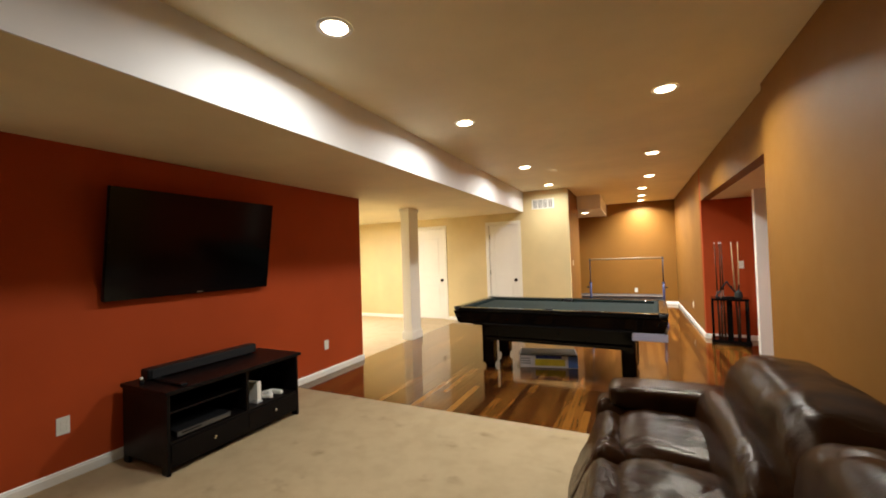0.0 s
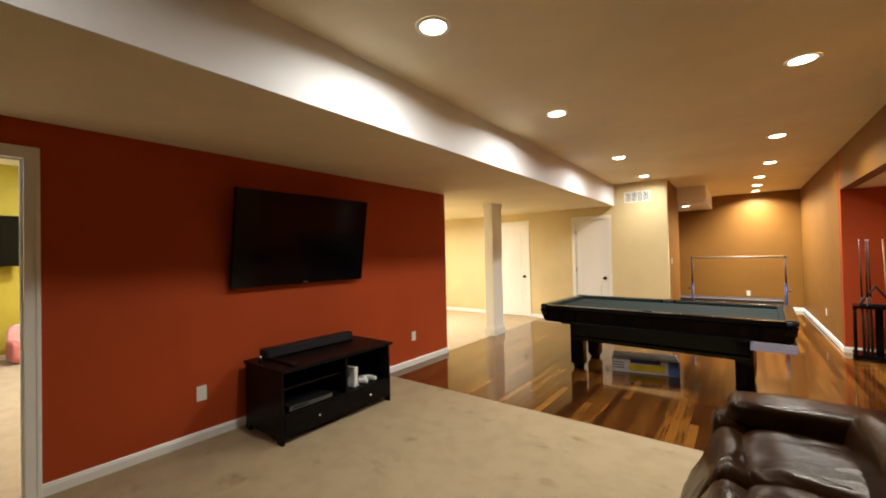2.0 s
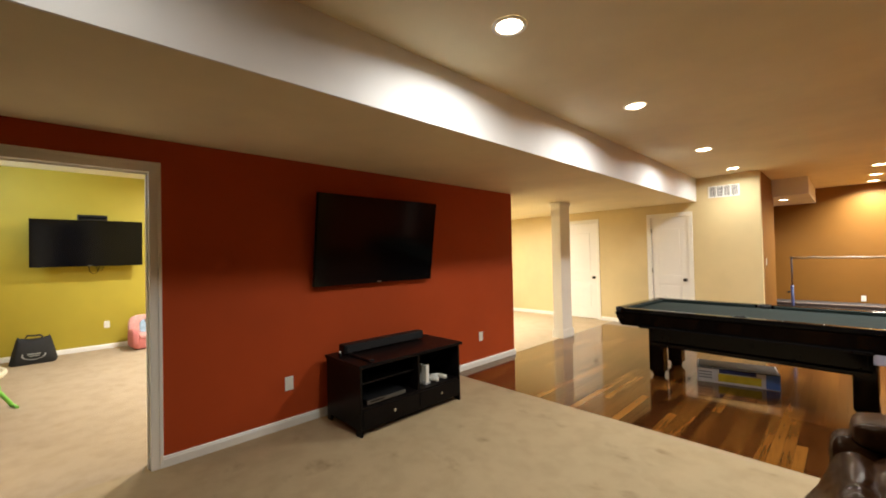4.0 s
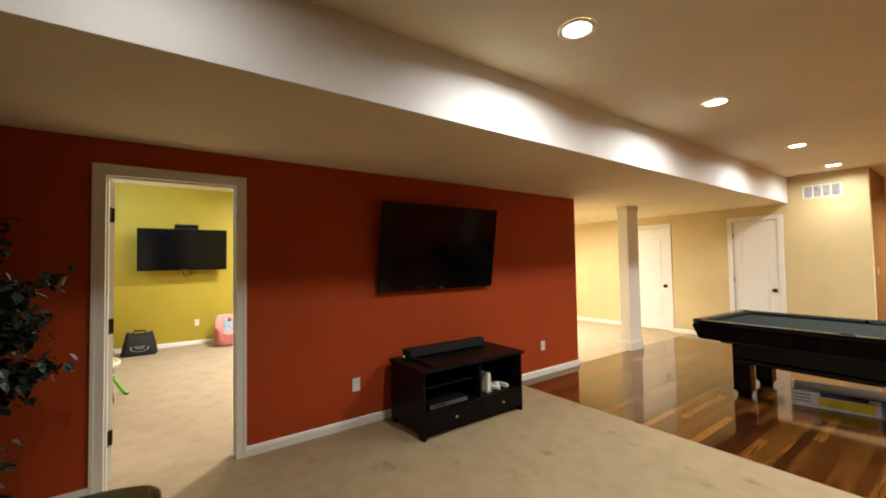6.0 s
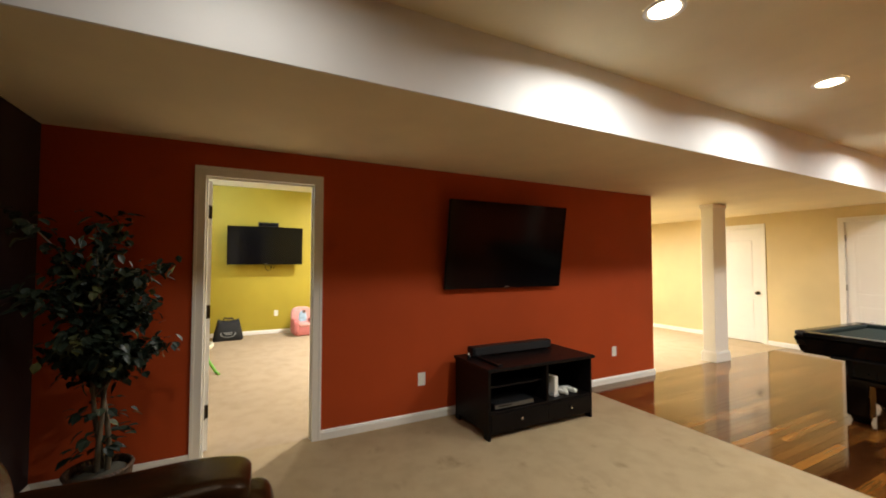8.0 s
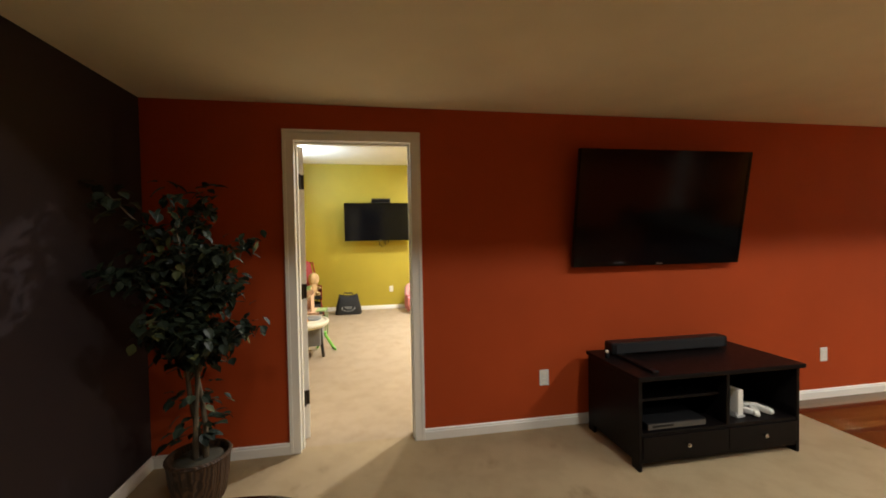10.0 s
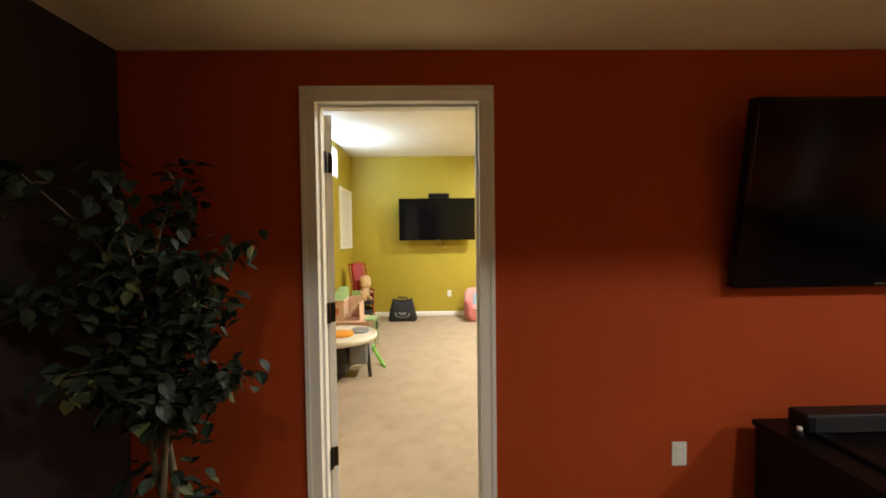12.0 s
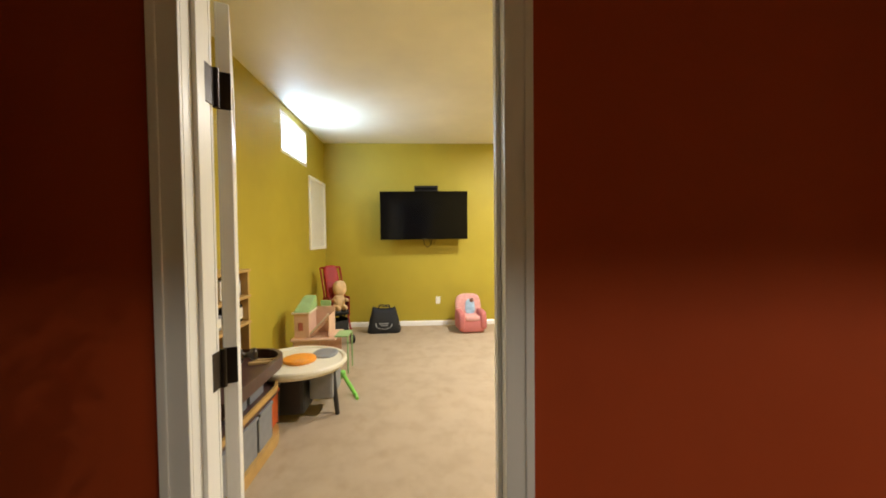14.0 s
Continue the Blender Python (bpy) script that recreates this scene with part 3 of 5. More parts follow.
part("bottom_shelf", B(SX0 + 0.01, SY0 + 0.023, 0.205, SX1 - 0.004, SY1 - 0.023, 0.224, bevel=0.001), BLACKWOOD, stand)
part("middle_shelf", B(SX0 + 0.01, SY0 + 0.023, 0.39, SX1 - 0.06, MID - 0.001, 0.404, bevel=0.001), BLACKWOOD, stand)
part("floor_panel", B(SX0 + 0.01, SY0 + 0.023, 0.055, SX1 - 0.03, SY1 - 0.023, 0.07), BLACKWOOD, stand)
for y0, y1 in ((SY0 + 0.025, MID + 0.009), (MID + 0.013, SY1 - 0.025)):
    dr = part("drawer", B(SX1 - 0.35, y0, 0.072, SX1 + 0.004, y1, 0.203, bevel=0.003), BLACKWOOD, stand, "black drawer front")
    k = part("knob", turned([(0.006, 0), (0.006, 0.010), (0.013, 0.016), (0.014, 0.022), (0.008, 0.027)], 16), CHROME, dr, "small chrome knob", True)
    k.matrix_local = pose(SX1 + 0.004, (y0 + y1) / 2, 0.14, 0, 90, 0)
part("apron", B(SX1 - 0.02, SY0 + 0.023, 0.045, SX1 - 0.004, SY1 - 0.023, 0.07, bevel=0.002), BLACKWOOD, stand)

bar = empty("soundbar", "long black fabric-fronted soundbar", "speaker", at=(0.20, 1.705, SH))
part("body", B(-0.05, -0.46, 0.006, 0.05, 0.46, 0.088, bevel=0.018, seg=3), PLASTIC, bar)
part("grille", B(0.046, -0.43, 0.016, 0.0535, 0.43, 0.078, bevel=0.003), plain("black_speaker_cloth", (0.012, 0.012, 0.014), 0.9, scale=300, bump=0.3), bar, "black cloth grille")
for y in (-0.36, 0.36):
    part("foot", B(-0.04, y - 0.03, 0, 0.04, y + 0.03, 0.008), PLASTIC, bar)
rem = empty("remote_control", "slim black remote control lying on the stand", "remote", at=(0.42, 1.295, SH))
part("body", B(-0.19, -0.022, 0.0, 0.19, 0.022, 0.018, bevel=0.005), PLASTIC, rem)
part("button_pad", B(-0.12, -0.014, 0.018, 0.14, 0.014, 0.0205, bevel=0.001), BLACKWOOD, rem)
cap = empty("small_bottle", "tiny white plastic bottle on the stand", "bottle", at=(0.26, 1.20, SH))
part("body", turned([(0.014, 0), (0.015, 0.004), (0.015, 0.028), (0.008, 0.034)], 16), PLASTIC, cap, smooth=True)
part("cap", turned([(0.010, 0.033), (0.010, 0.047), (0.007, 0.05)], 16), WHITEPLASTIC, cap, "white cap", True)
dvd = empty("disc_player", "slim grey disc player on the shelf", "disc player", at=(0.46, 1.435, 0.224))
part("case", B(-0.15, -0.2, 0.004, 0.15, 0.2, 0.045, bevel=0.003), PLASTIC, dvd)
part("front_panel", B(0.15, -0.195, 0.008, 0.156, 0.195, 0.040, bevel=0.002), plain("dark_grey_metal", (0.12, 0.12, 0.12), 0.35, 0.6), dvd, "grey metal front")
part("tray_door", B(0.156, -0.17, 0.022, 0.158, -0.03, 0.034), PLASTIC, dvd)
con = empty("game_console", "upright white game console on the shelf", "game console", at=(0.50, 1.92, 0.224), rz=8)
part("body", B(-0.07, -0.022, 0.012, 0.07, 0.022, 0.175, bevel=0.004), WHITEPLASTIC, con)
part("cradle", boxes([(-0.075, -0.034, 0, 0.075, 0.034, 0.014), (0.02, -0.03, 0.012, 0.06, 0.03, 0.03)], bevel=0.003), plain("light_grey_plastic", (0.45, 0.45, 0.45), 0.4), con, "grey cradle")
for k, (x, y, r) in enumerate([(0.50, 2.015, 20), (0.54, 2.065, -35), (0.46, 2.105, 60), (0.52, 2.145, 5)]):
    g = empty("game_controller", "small white game controller lying on the shelf", "controller", "white game controllers", at=(x, y, 0.224), rz=r)
    part("shell", puff((0, 0, 0.019), (0.14, 0.04, 0.038), 0.5, 0.5, 0, seg=20, rings=10), WHITEPLASTIC, g, smooth=True)
    part("strap_end", B(-0.085, -0.006, 0.006, -0.066, 0.006, 0.016, bevel=0.002), plain("grey_strap", (0.3, 0.3, 0.3), 0.6), g, "grey strap")


# ---- leather seating ----
def seat_group(label, group, at, rz, seats, seat_w=0.82, name="leather_sofa"):
    """Reclining sofa; local frame: faces -y, runs along x from 0."""
    s = empty(name, label, "sofa" if seats > 1 else "armchair", group, at=at, rz=rz)
    aw = 0.27
    total = seats * seat_w + 2 * aw
    part("frame", B(0.04, 0.16, 0.03, total - 0.04, 1.04, 0.30, bevel=0.03), LEATHER, s)
    for k, x in enumerate((aw / 2, total - aw / 2)):
        part("arm_panel", puff((x, 0.60, 0.25), (aw * 0.84, 0.90, 0.50), 0.25, 0.25, 0.012, seed=k * 3.1), LEATHER, s, smooth=True)
        part("arm_pad", puff((x, 0.56, 0.545), (aw * 1.04, 0.90, 0.155), 0.5, 0.36, 0.013, 6.0, seed=k + 0.4), LEATHER, s, "puffed arm pad", True)
        part("arm_front", puff((x, 0.13, 0.265), (aw * 0.94, 0.20, 0.51), 0.45, 0.5, 0.012, seed=k + 9.0), LEATHER, s, smooth=True)
    for k in range(seats):
        xc = aw + seat_w * (k + 0.5)
        part("footrest", puff((xc, 0.095, 0.27), (seat_w * 1.0, 0.22, 0.50), 0.42, 0.3, 0.034, 7.5, seg=56, rings=32, rot=(-24, 0, 0), seed=k * 2.3), LEATHER, s, "padded footrest panel", True)
        part("seat", puff((xc, 0.44, 0.40), (seat_w * 1.03, 0.56, 0.29), 0.6, 0.42, 0.026, 6.5, seg=60, rings=34, seed=k * 5.7), LEATHER, s, smooth=True)
    shares = (0.58, 0.42) if seats > 1 else (1.0,)
    run = aw
    for k, share in enumerate(shares):
        back_w = seats * seat_w * share
        xc = run + back_w / 2
        run += back_w
        part("lumbar_pad", puff((xc, 0.655, 0.48), (back_w * 1.06, 0.26, 0.44), 0.55, 0.30, 0.022, 6.0, seg=72, rings=34, rot=(-12, 0, 0), seed=k * 3.3 + 2), LEATHER, s, smooth=True)
        part("head_pillow", puff((xc, 0.86, 0.645), (back_w * 1.14, 0.42, 0.54), 0.7, 0.42, 0.022, 5.0, seg=84, rings=40, rot=(-6, 0, 0), seed=k * 4.1 + 1), LEATHER, s, "bulging head pillow", True)
    part("back_shell", puff((total / 2, 0.95, 0.44), (total - 0.14, 0.20, 0.74), 0.25, 0.2, 0.012, 5.0), LEATHER, s, smooth=True)
    for x in (0.08, total - 0.08):
        for y in (0.2, 0.98):
            part("leg", B(x - 0.03, y - 0.03, 0, x + 0.03, y + 0.03, 0.05, bevel=0.004), BLACKWOOD, s)
    return s


seat_group("dark brown leather reclining sofa with bulging pillows", "brown leather seating", (3.20, 2.40, 0), -90, 3, 0.575)
armchair = seat_group("dark brown leather recliner armchair by the end wall", "brown leather seating", (2.74, -0.42, 0), 180, 1, 0.70, "leather_armchair")
armchair.scale = (1.05, 1.05, 1.07)


# ---- pool table and games ----
pool = empty("pool_table", "black pool table with grey-green cloth", "pool table")
PX0, PX1, PY0, PY1, PH = 1.45, 3.77, 4.00, 5.28, 0.79
RW = 0.13


def flared(x0, y0, x1, y1, z0, z1, inset):
    """A frame side that leans outwards to the top."""
    bm = bmesh.new()
    lo = [bm.verts.new(p) for p in ((x0 + inset, y0 + inset, z0), (x1 - inset, y0 + inset, z0), (x1 - inset, y1 - inset, z0), (x0 + inset, y1 - inset, z0))]
    hi = [bm.verts.new(p) for p in ((x0, y0, z1), (x1, y0, z1), (x1, y1, z1), (x0, y1, z1))]
    bm.faces.new(lo[::-1])
    bm.faces.new(hi)
    for k in range(4):
        bm.faces.new((lo[k], lo[(k + 1) % 4], hi[(k + 1) % 4], hi[k]))
    bmesh.ops.bevel(bm, geom=list(bm.edges), offset=0.012, segments=2, affect="EDGES")
    return bm


part("apron", flared(PX0 + 0.004, PY0 + 0.004, PX1 - 0.004, PY1 - 0.004, PH - 0.20, PH - 0.042, 0.045), LACQUER, pool)
part("cabinet", B(PX0 + 0.30, PY0 + 0.32, 0.36, PX1 - 0.36, PY1 - 0.32, PH - 0.19, bevel=0.01), LACQUER, pool)
for y0, y1 in ((PY0 + 0.29, PY0 + 0.33), (PY1 - 0.33, PY1 - 0.29)):
    part("lower_moulding", B(PX0 + 0.28, y0, 0.35, PX1 - 0.34, y1, 0.40, bevel=0.012), LACQUER, pool)
for y0, y1 in ((PY0 + 0.020, PY0 + 0.062), (PY1 - 0.062, PY1 - 0.020)):
    part("upper_moulding", B(PX0 + 0.26, y0, 0.583, PX1 - 0.32, y1, 0.612, bevel=0.012, seg=3), LACQUER, pool)
part("bed_cloth", B(PX0 + RW, PY0 + RW, PH - 0.06, PX1 - RW, PY1 - RW, PH - 0.035), FELT, pool, "grey-green playing cloth")
XM = (PX0 + PX1) / 2
pr = 0.055
for y0, y1, inner in ((PY0, PY0 + RW - 0.045, 1), (PY1 - RW + 0.045, PY1, -1)):
    for x0, x1 in ((PX0 + pr * 1.5, XM - pr), (XM + pr, PX1 - pr * 1.5)):
        part("rail", B(x0, y0, PH - 0.045, x1, y1, PH, bevel=0.012, seg=3), LACQUER, pool, "glossy black wooden rail")
        c0, c1 = (y1, y1 + 0.045) if inner > 0 else (y0 - 0.045, y0)
        part("cushion", B(x0 + 0.03, c0, PH - 0.036, x1 - 0.03, c1, PH - 0.004, bevel=0.010), FELT, pool, "cloth-covered cushion")
        for k in (1, 2, 3):
            xx = x0 + (x1 - x0) * k / 4
            part("sight", turned([(0.006, 0), (0.005, 0.001)], 12, (xx, (y0 + y1) / 2, PH)), WHITEPLASTIC, pool)
for x0, x1, inner in ((PX0, PX0 + RW - 0.045, 1), (PX1 - RW + 0.045, PX1, -1)):
    part("rail", B(x0, PY0 + pr * 1.5, PH - 0.045, x1, PY1 - pr * 1.5, PH, bevel=0.012, seg=3), LACQUER, pool, "glossy black wooden rail")
    c0, c1 = (x1, x1 + 0.045) if inner > 0 else (x0 - 0.045, x0)
    part("cushion", B(c0, PY0 + 0.15, PH - 0.036, c1, PY1 - 0.15, PH - 0.004, bevel=0.010), FELT, pool, "cloth-covered cushion")
for x, y in ((PX0 + 0.062, PY0 + 0.062), (PX1 - 0.062, PY0 + 0.062), (PX0 + 0.062, PY1 - 0.062), (PX1 - 0.062, PY1 - 0.062), (XM, PY0 + 0.088), (XM, PY1 - 0.088)):
    bm = bmesh.new()
    n = 24
    rr = [[bm.verts.new((x + r * math.cos(2 * math.pi * k / n), y + r * math.sin(2 * math.pi * k / n), z)) for k in range(n)]
          for r, z in ((0.05, PH - 0.12), (0.05, PH - 0.006), (0.053, PH + 0.0005), (0.058, PH + 0.0005), (0.060, PH - 0.03))]
    for a, b in zip(rr, rr[1:]):
        for k in range(n):
            bm.faces.new((a[k], a[(k + 1) % n], b[(k + 1) % n], b[k]))
    bm.faces.new(rr[0])
    bmesh.ops.recalc_face_normals(bm, faces=bm.faces)
    part("pocket", bm, PLASTIC, pool, "black pocket liner", True)
for y0, y1 in ((PY0, PY0 + 0.028), (PY1 - 0.028, PY1)):
    part("pocket_bridge", B(XM - pr - 0.002, y0, PH - 0.045, XM + pr + 0.002, y1, PH, bevel=0.010, seg=3), LACQUER, pool)
for x in (1.77, 3.385):
    for y in (4.40, 4.98):
        bm = B(x - 0.075, y - 0.075, 0.05, x + 0.075, y + 0.075, PH - 0.19, bevel=0.015)
        leg = part("leg", bm, LACQUER, pool)
        part("foot", turned([(0.045, 0.0), (0.058, 0.006), (0.066, 0.03), (0.064, 0.056)], 24, (x, y, 0)), LACQUER, leg, "rounded black foot", True)
pool.matrix_world = pose(PX0, PY0, 0, 0, 0, -2.5) @ pose(-PX0, -PY0, 0)
LILAC = plain("pale_lilac_plastic", (0.30, 0.295, 0.38), 0.35, vary=0.05)
tray = part("ball_return_tray", boxes([(3.44, 4.04, PH - 0.275, 3.755, 4.42, PH - 0.263), (3.44, 4.04, PH - 0.263, 3.755, 4.055, PH - 0.198), (3.74, 4.055, PH - 0.263, 3.755, 4.42, PH - 0.198), (3.44, 4.405, PH - 0.263, 3.74, 4.42, PH - 0.198)], bevel=0.003), LILAC, pool, "pale ball-return tray")

game = empty("game_box", "colourful cardboard game box lying on the wood floor", "box", at=(2.455, 4.69, 0), rz=12)
CARD = plain("printed_white_card", (0.88, 0.88, 0.90), 0.45)
part("carton", B(-0.345, -0.17, 0.0, 0.345, 0.17, 0.160, bevel=0.003), CARD, game)
part("front_print", B(-0.16, -0.1725, 0.025, 0.20, -0.1705, 0.105), plain("yellow_print", (0.85, 0.66, 0.05), 0.4, vary=0.25, scale=9), game, "yellow printed front")
part("end_print", boxes([(0.235, -0.1725, 0.006, 0.343, -0.1705, 0.154), (0.3455, -0.165, 0.006, 0.3475, 0.165, 0.154)]), plain("blue_print", (0.12, 0.26, 0.70), 0.4), game, "blue printed end")
part("top_print", B(-0.335, -0.16, 0.1605, 0.335, 0.16, 0.1625), plain("grey_brown_print", (0.055, 0.048, 0.05), 0.55, vary=0.6, scale=20), game, "dark printed lid")
part("title_block", B(-0.15, -0.1738, 0.112, 0.16, -0.1722, 0.148), plain("dark_blue_print", (0.03, 0.05, 0.20), 0.4, vary=0.3), game, "dark blue title block")
part("edge_tape", boxes([(-0.3485, -0.165, 0.004, -0.3460, 0.165, 0.156), (-0.345, -0.1738, 0.148, 0.345, -0.1722, 0.158)]), PLASTIC, game, "black edge of the lid")
part("print_band", boxes([(-0.335, -0.1725, 0.045 + 0.03 * k, -0.215, -0.1705, 0.057 + 0.03 * k) for k in range(3)]), plain("grey_print", (0.3, 0.3, 0.34), 0.5), game, "grey printed lines")

# kip bar for gymnastics beyond the pool table
kip = empty("gymnastics_bar", "childs gymnastics bar on blue-sleeved steel posts", "gymnastics bar", at=(3.325, 8.30, 0))
BLUE = plain("blue_coated_steel", (0.030, 0.048, 0.15), 0.5)
for sx in (-1, 1):
    x = 0.665 * sx
    part("lower_post", R((x, 0, 0.04), (x, 0, 0.78), 0.021, seg=18), BLUE, kip, "blue lower post", True)
    part("upper_post", R((x, 0, 0.76), (x, 0, 1.255), 0.013, seg=16), plain("dull_steel", (0.085, 0.062, 0.068), 0.55, 0.2), kip, "steel upper post", True)
    part("collar", turned([(0.023, 0.755), (0.025, 0.76), (0.025, 0.785), (0.020, 0.79)], 18, (x, 0, 0)), BLUE, kip, smooth=True)
    kn = part("lock_knob", R((x + 0.024 * sx, 0, 0.68), (x + 0.07 * sx, 0, 0.68), 0.012, 0.018), PLASTIC, kip, "black locking knob")
    part("foot_rail", B(x - 0.03, -0.6, 0.0, x + 0.03, 0.6, 0.045, bevel=0.008), BLUE, kip)
    part("end_clamp", B(x - 0.019, -0.019, 1.233, x + 0.019, 0.019, 1.275, bevel=0.006), plain("dull_clamp", (0.10, 0.08, 0.085), 0.5, 0.3), kip)
part("cross_rail", R((-0.665, 0, 0.09), (0.665, 0, 0.09), 0.018), GREYMETAL, kip, smooth=True)
part("bar", R((-0.66, 0, 1.255), (0.66, 0, 1.255), 0.017, seg=18), plain("pale_wood_bar", (0.34, 0.25, 0.16), 0.4), kip, "pale wooden bar", True)

mat = empty("gym_mat", "dark grey folded gym mat along the far wall", "gym mat", at=(0, 0, 0))
MATC = plain("charcoal_vinyl", (0.050, 0.046, 0.050), 0.5)
for k in range(4):
    part("fold", B(2.02, 10.52, 0.002 + 0.068 * k, 4.10, 11.12, 0.066 + 0.068 * k, bevel=0.014), MATC, mat)
part("top_seam", B(2.02, 10.505, 0.262, 4.10, 10.53, 0.280, bevel=0.004), plain("pale_piping", (0.34, 0.29, 0.25), 0.5), mat, "pale piping along the top")

# floor rack of cues in the side recess
rack = empty("cue_rack", "black wooden floor rack for pool cues", "cue rack", at=(4.72, 6.60, 0), rz=-8)
part("base", B(-0.235, -0.16, 0.03, 0.235, 0.16, 0.075, bevel=0.008), LACQUER, rack)
part("top_plate", B(-0.225, -0.15, 0.64, 0.225, 0.15, 0.675, bevel=0.008), LACQUER, rack)
for x in (-0.205, 0.205):
    for y in (-0.13, 0.13):
        part("post", R((x, y, 0.07), (x, y, 0.645), 0.016), LACQUER, rack)
        part("foot", turned([(0.024, 0), (0.026, 0.012), (0.02, 0.031)], 16, (x, y, 0)), LACQUER, rack)
part("centre_panel", B(-0.035, -0.012, 0.075, 0.035, 0.012, 0.64, bevel=0.003), LACQUER, rack)
DARKCUE, PALECUE = plain("dark_cue_wood", (0.06, 0.028, 0.016), 0.25), plain("maple_cue_wood", (0.55, 0.38, 0.19), 0.3)
for x, y, lx, ly, m in ((-0.13, 0.02, -0.015, 0.04, DARKCUE), (-0.06, 0.06, -0.005, 0.05, DARKCUE), (0.10, 0.05, -0.045, 0.03, PALECUE), (0.11, -0.03, 0.02, 0.05, PALECUE), (-0.10, -0.08, 0.01, 0.08, DARKCUE)):
    c = empty("pool_cue", "slender wooden pool cue standing in the rack", "pool cue", "pool cues in the rack")
    c.matrix_world = rack.matrix_basis @ pose(x, y, 0.076)
    part("butt", R((0, 0, 0.0), (lx * 0.5, ly * 0.5, 0.70), 0.0145, 0.011, 12), DARKCUE, c, smooth=True)
    part("shaft", R((lx * 0.5, ly * 0.5, 0.70), (lx, ly, 1.40), 0.0105, 0.0065, 12), m, c, smooth=True)
    part("tip", R((lx, ly, 1.40), (lx * 1.01, ly * 1.01, 1.415), 0.0065), WHITEPLASTIC, c)
tri = empty("ball_triangle", "black plastic racking triangle on the cue rack", "ball rack")
tri.matrix_world = rack.matrix_basis @ pose(-0.02, -0.03, 0.675)
for a, b in (((-0.14, 0, 0.012), (0.14, 0, 0.012)), ((-0.14, 0, 0.012), (0.0, 0.05, 0.235)), ((0.14, 0, 0.012), (0.0, 0.05, 0.235))):
    part("side", R(a, b, 0.012, seg=10), PLASTIC, tri)
brush = empty("table_brush", "dark bristled pool table brush on the rack", "brush")
brush.matrix_world = rack.matrix_basis @ pose(0.11, -0.08, 0.675)
part("bristles", turned([(0.035, 0.0), (0.05, 0.02), (0.045, 0.08), (0.015, 0.12)], 14), plain("dark_bristle", (0.03, 0.03, 0.028), 0.9), brush)
part("handle", R((0, 0, 0.115), (0.01, 0.01, 0.2), 0.012, 0.009), DARKCUE, brush)


# ---- artificial ficus in a basket by the end wall ----
def leaf_material():
    m = Mat("dark_green_leaf", 0.55, spec=0.2)
    geo = m.t.nodes.new("ShaderNodeNewGeometry")
    m.colour(m.ramp(geo.outputs["Random Per Island"], [(0.0, (0.010, 0.016, 0.010)), (0.6, (0.021, 0.032, 0.020)), (0.93, (0.042, 0.056, 0.032)), (1.0, (0.16, 0.17, 0.06))]))
    m.bump(m.noise(60, 3), 0.1, 0.002)
    return m.m


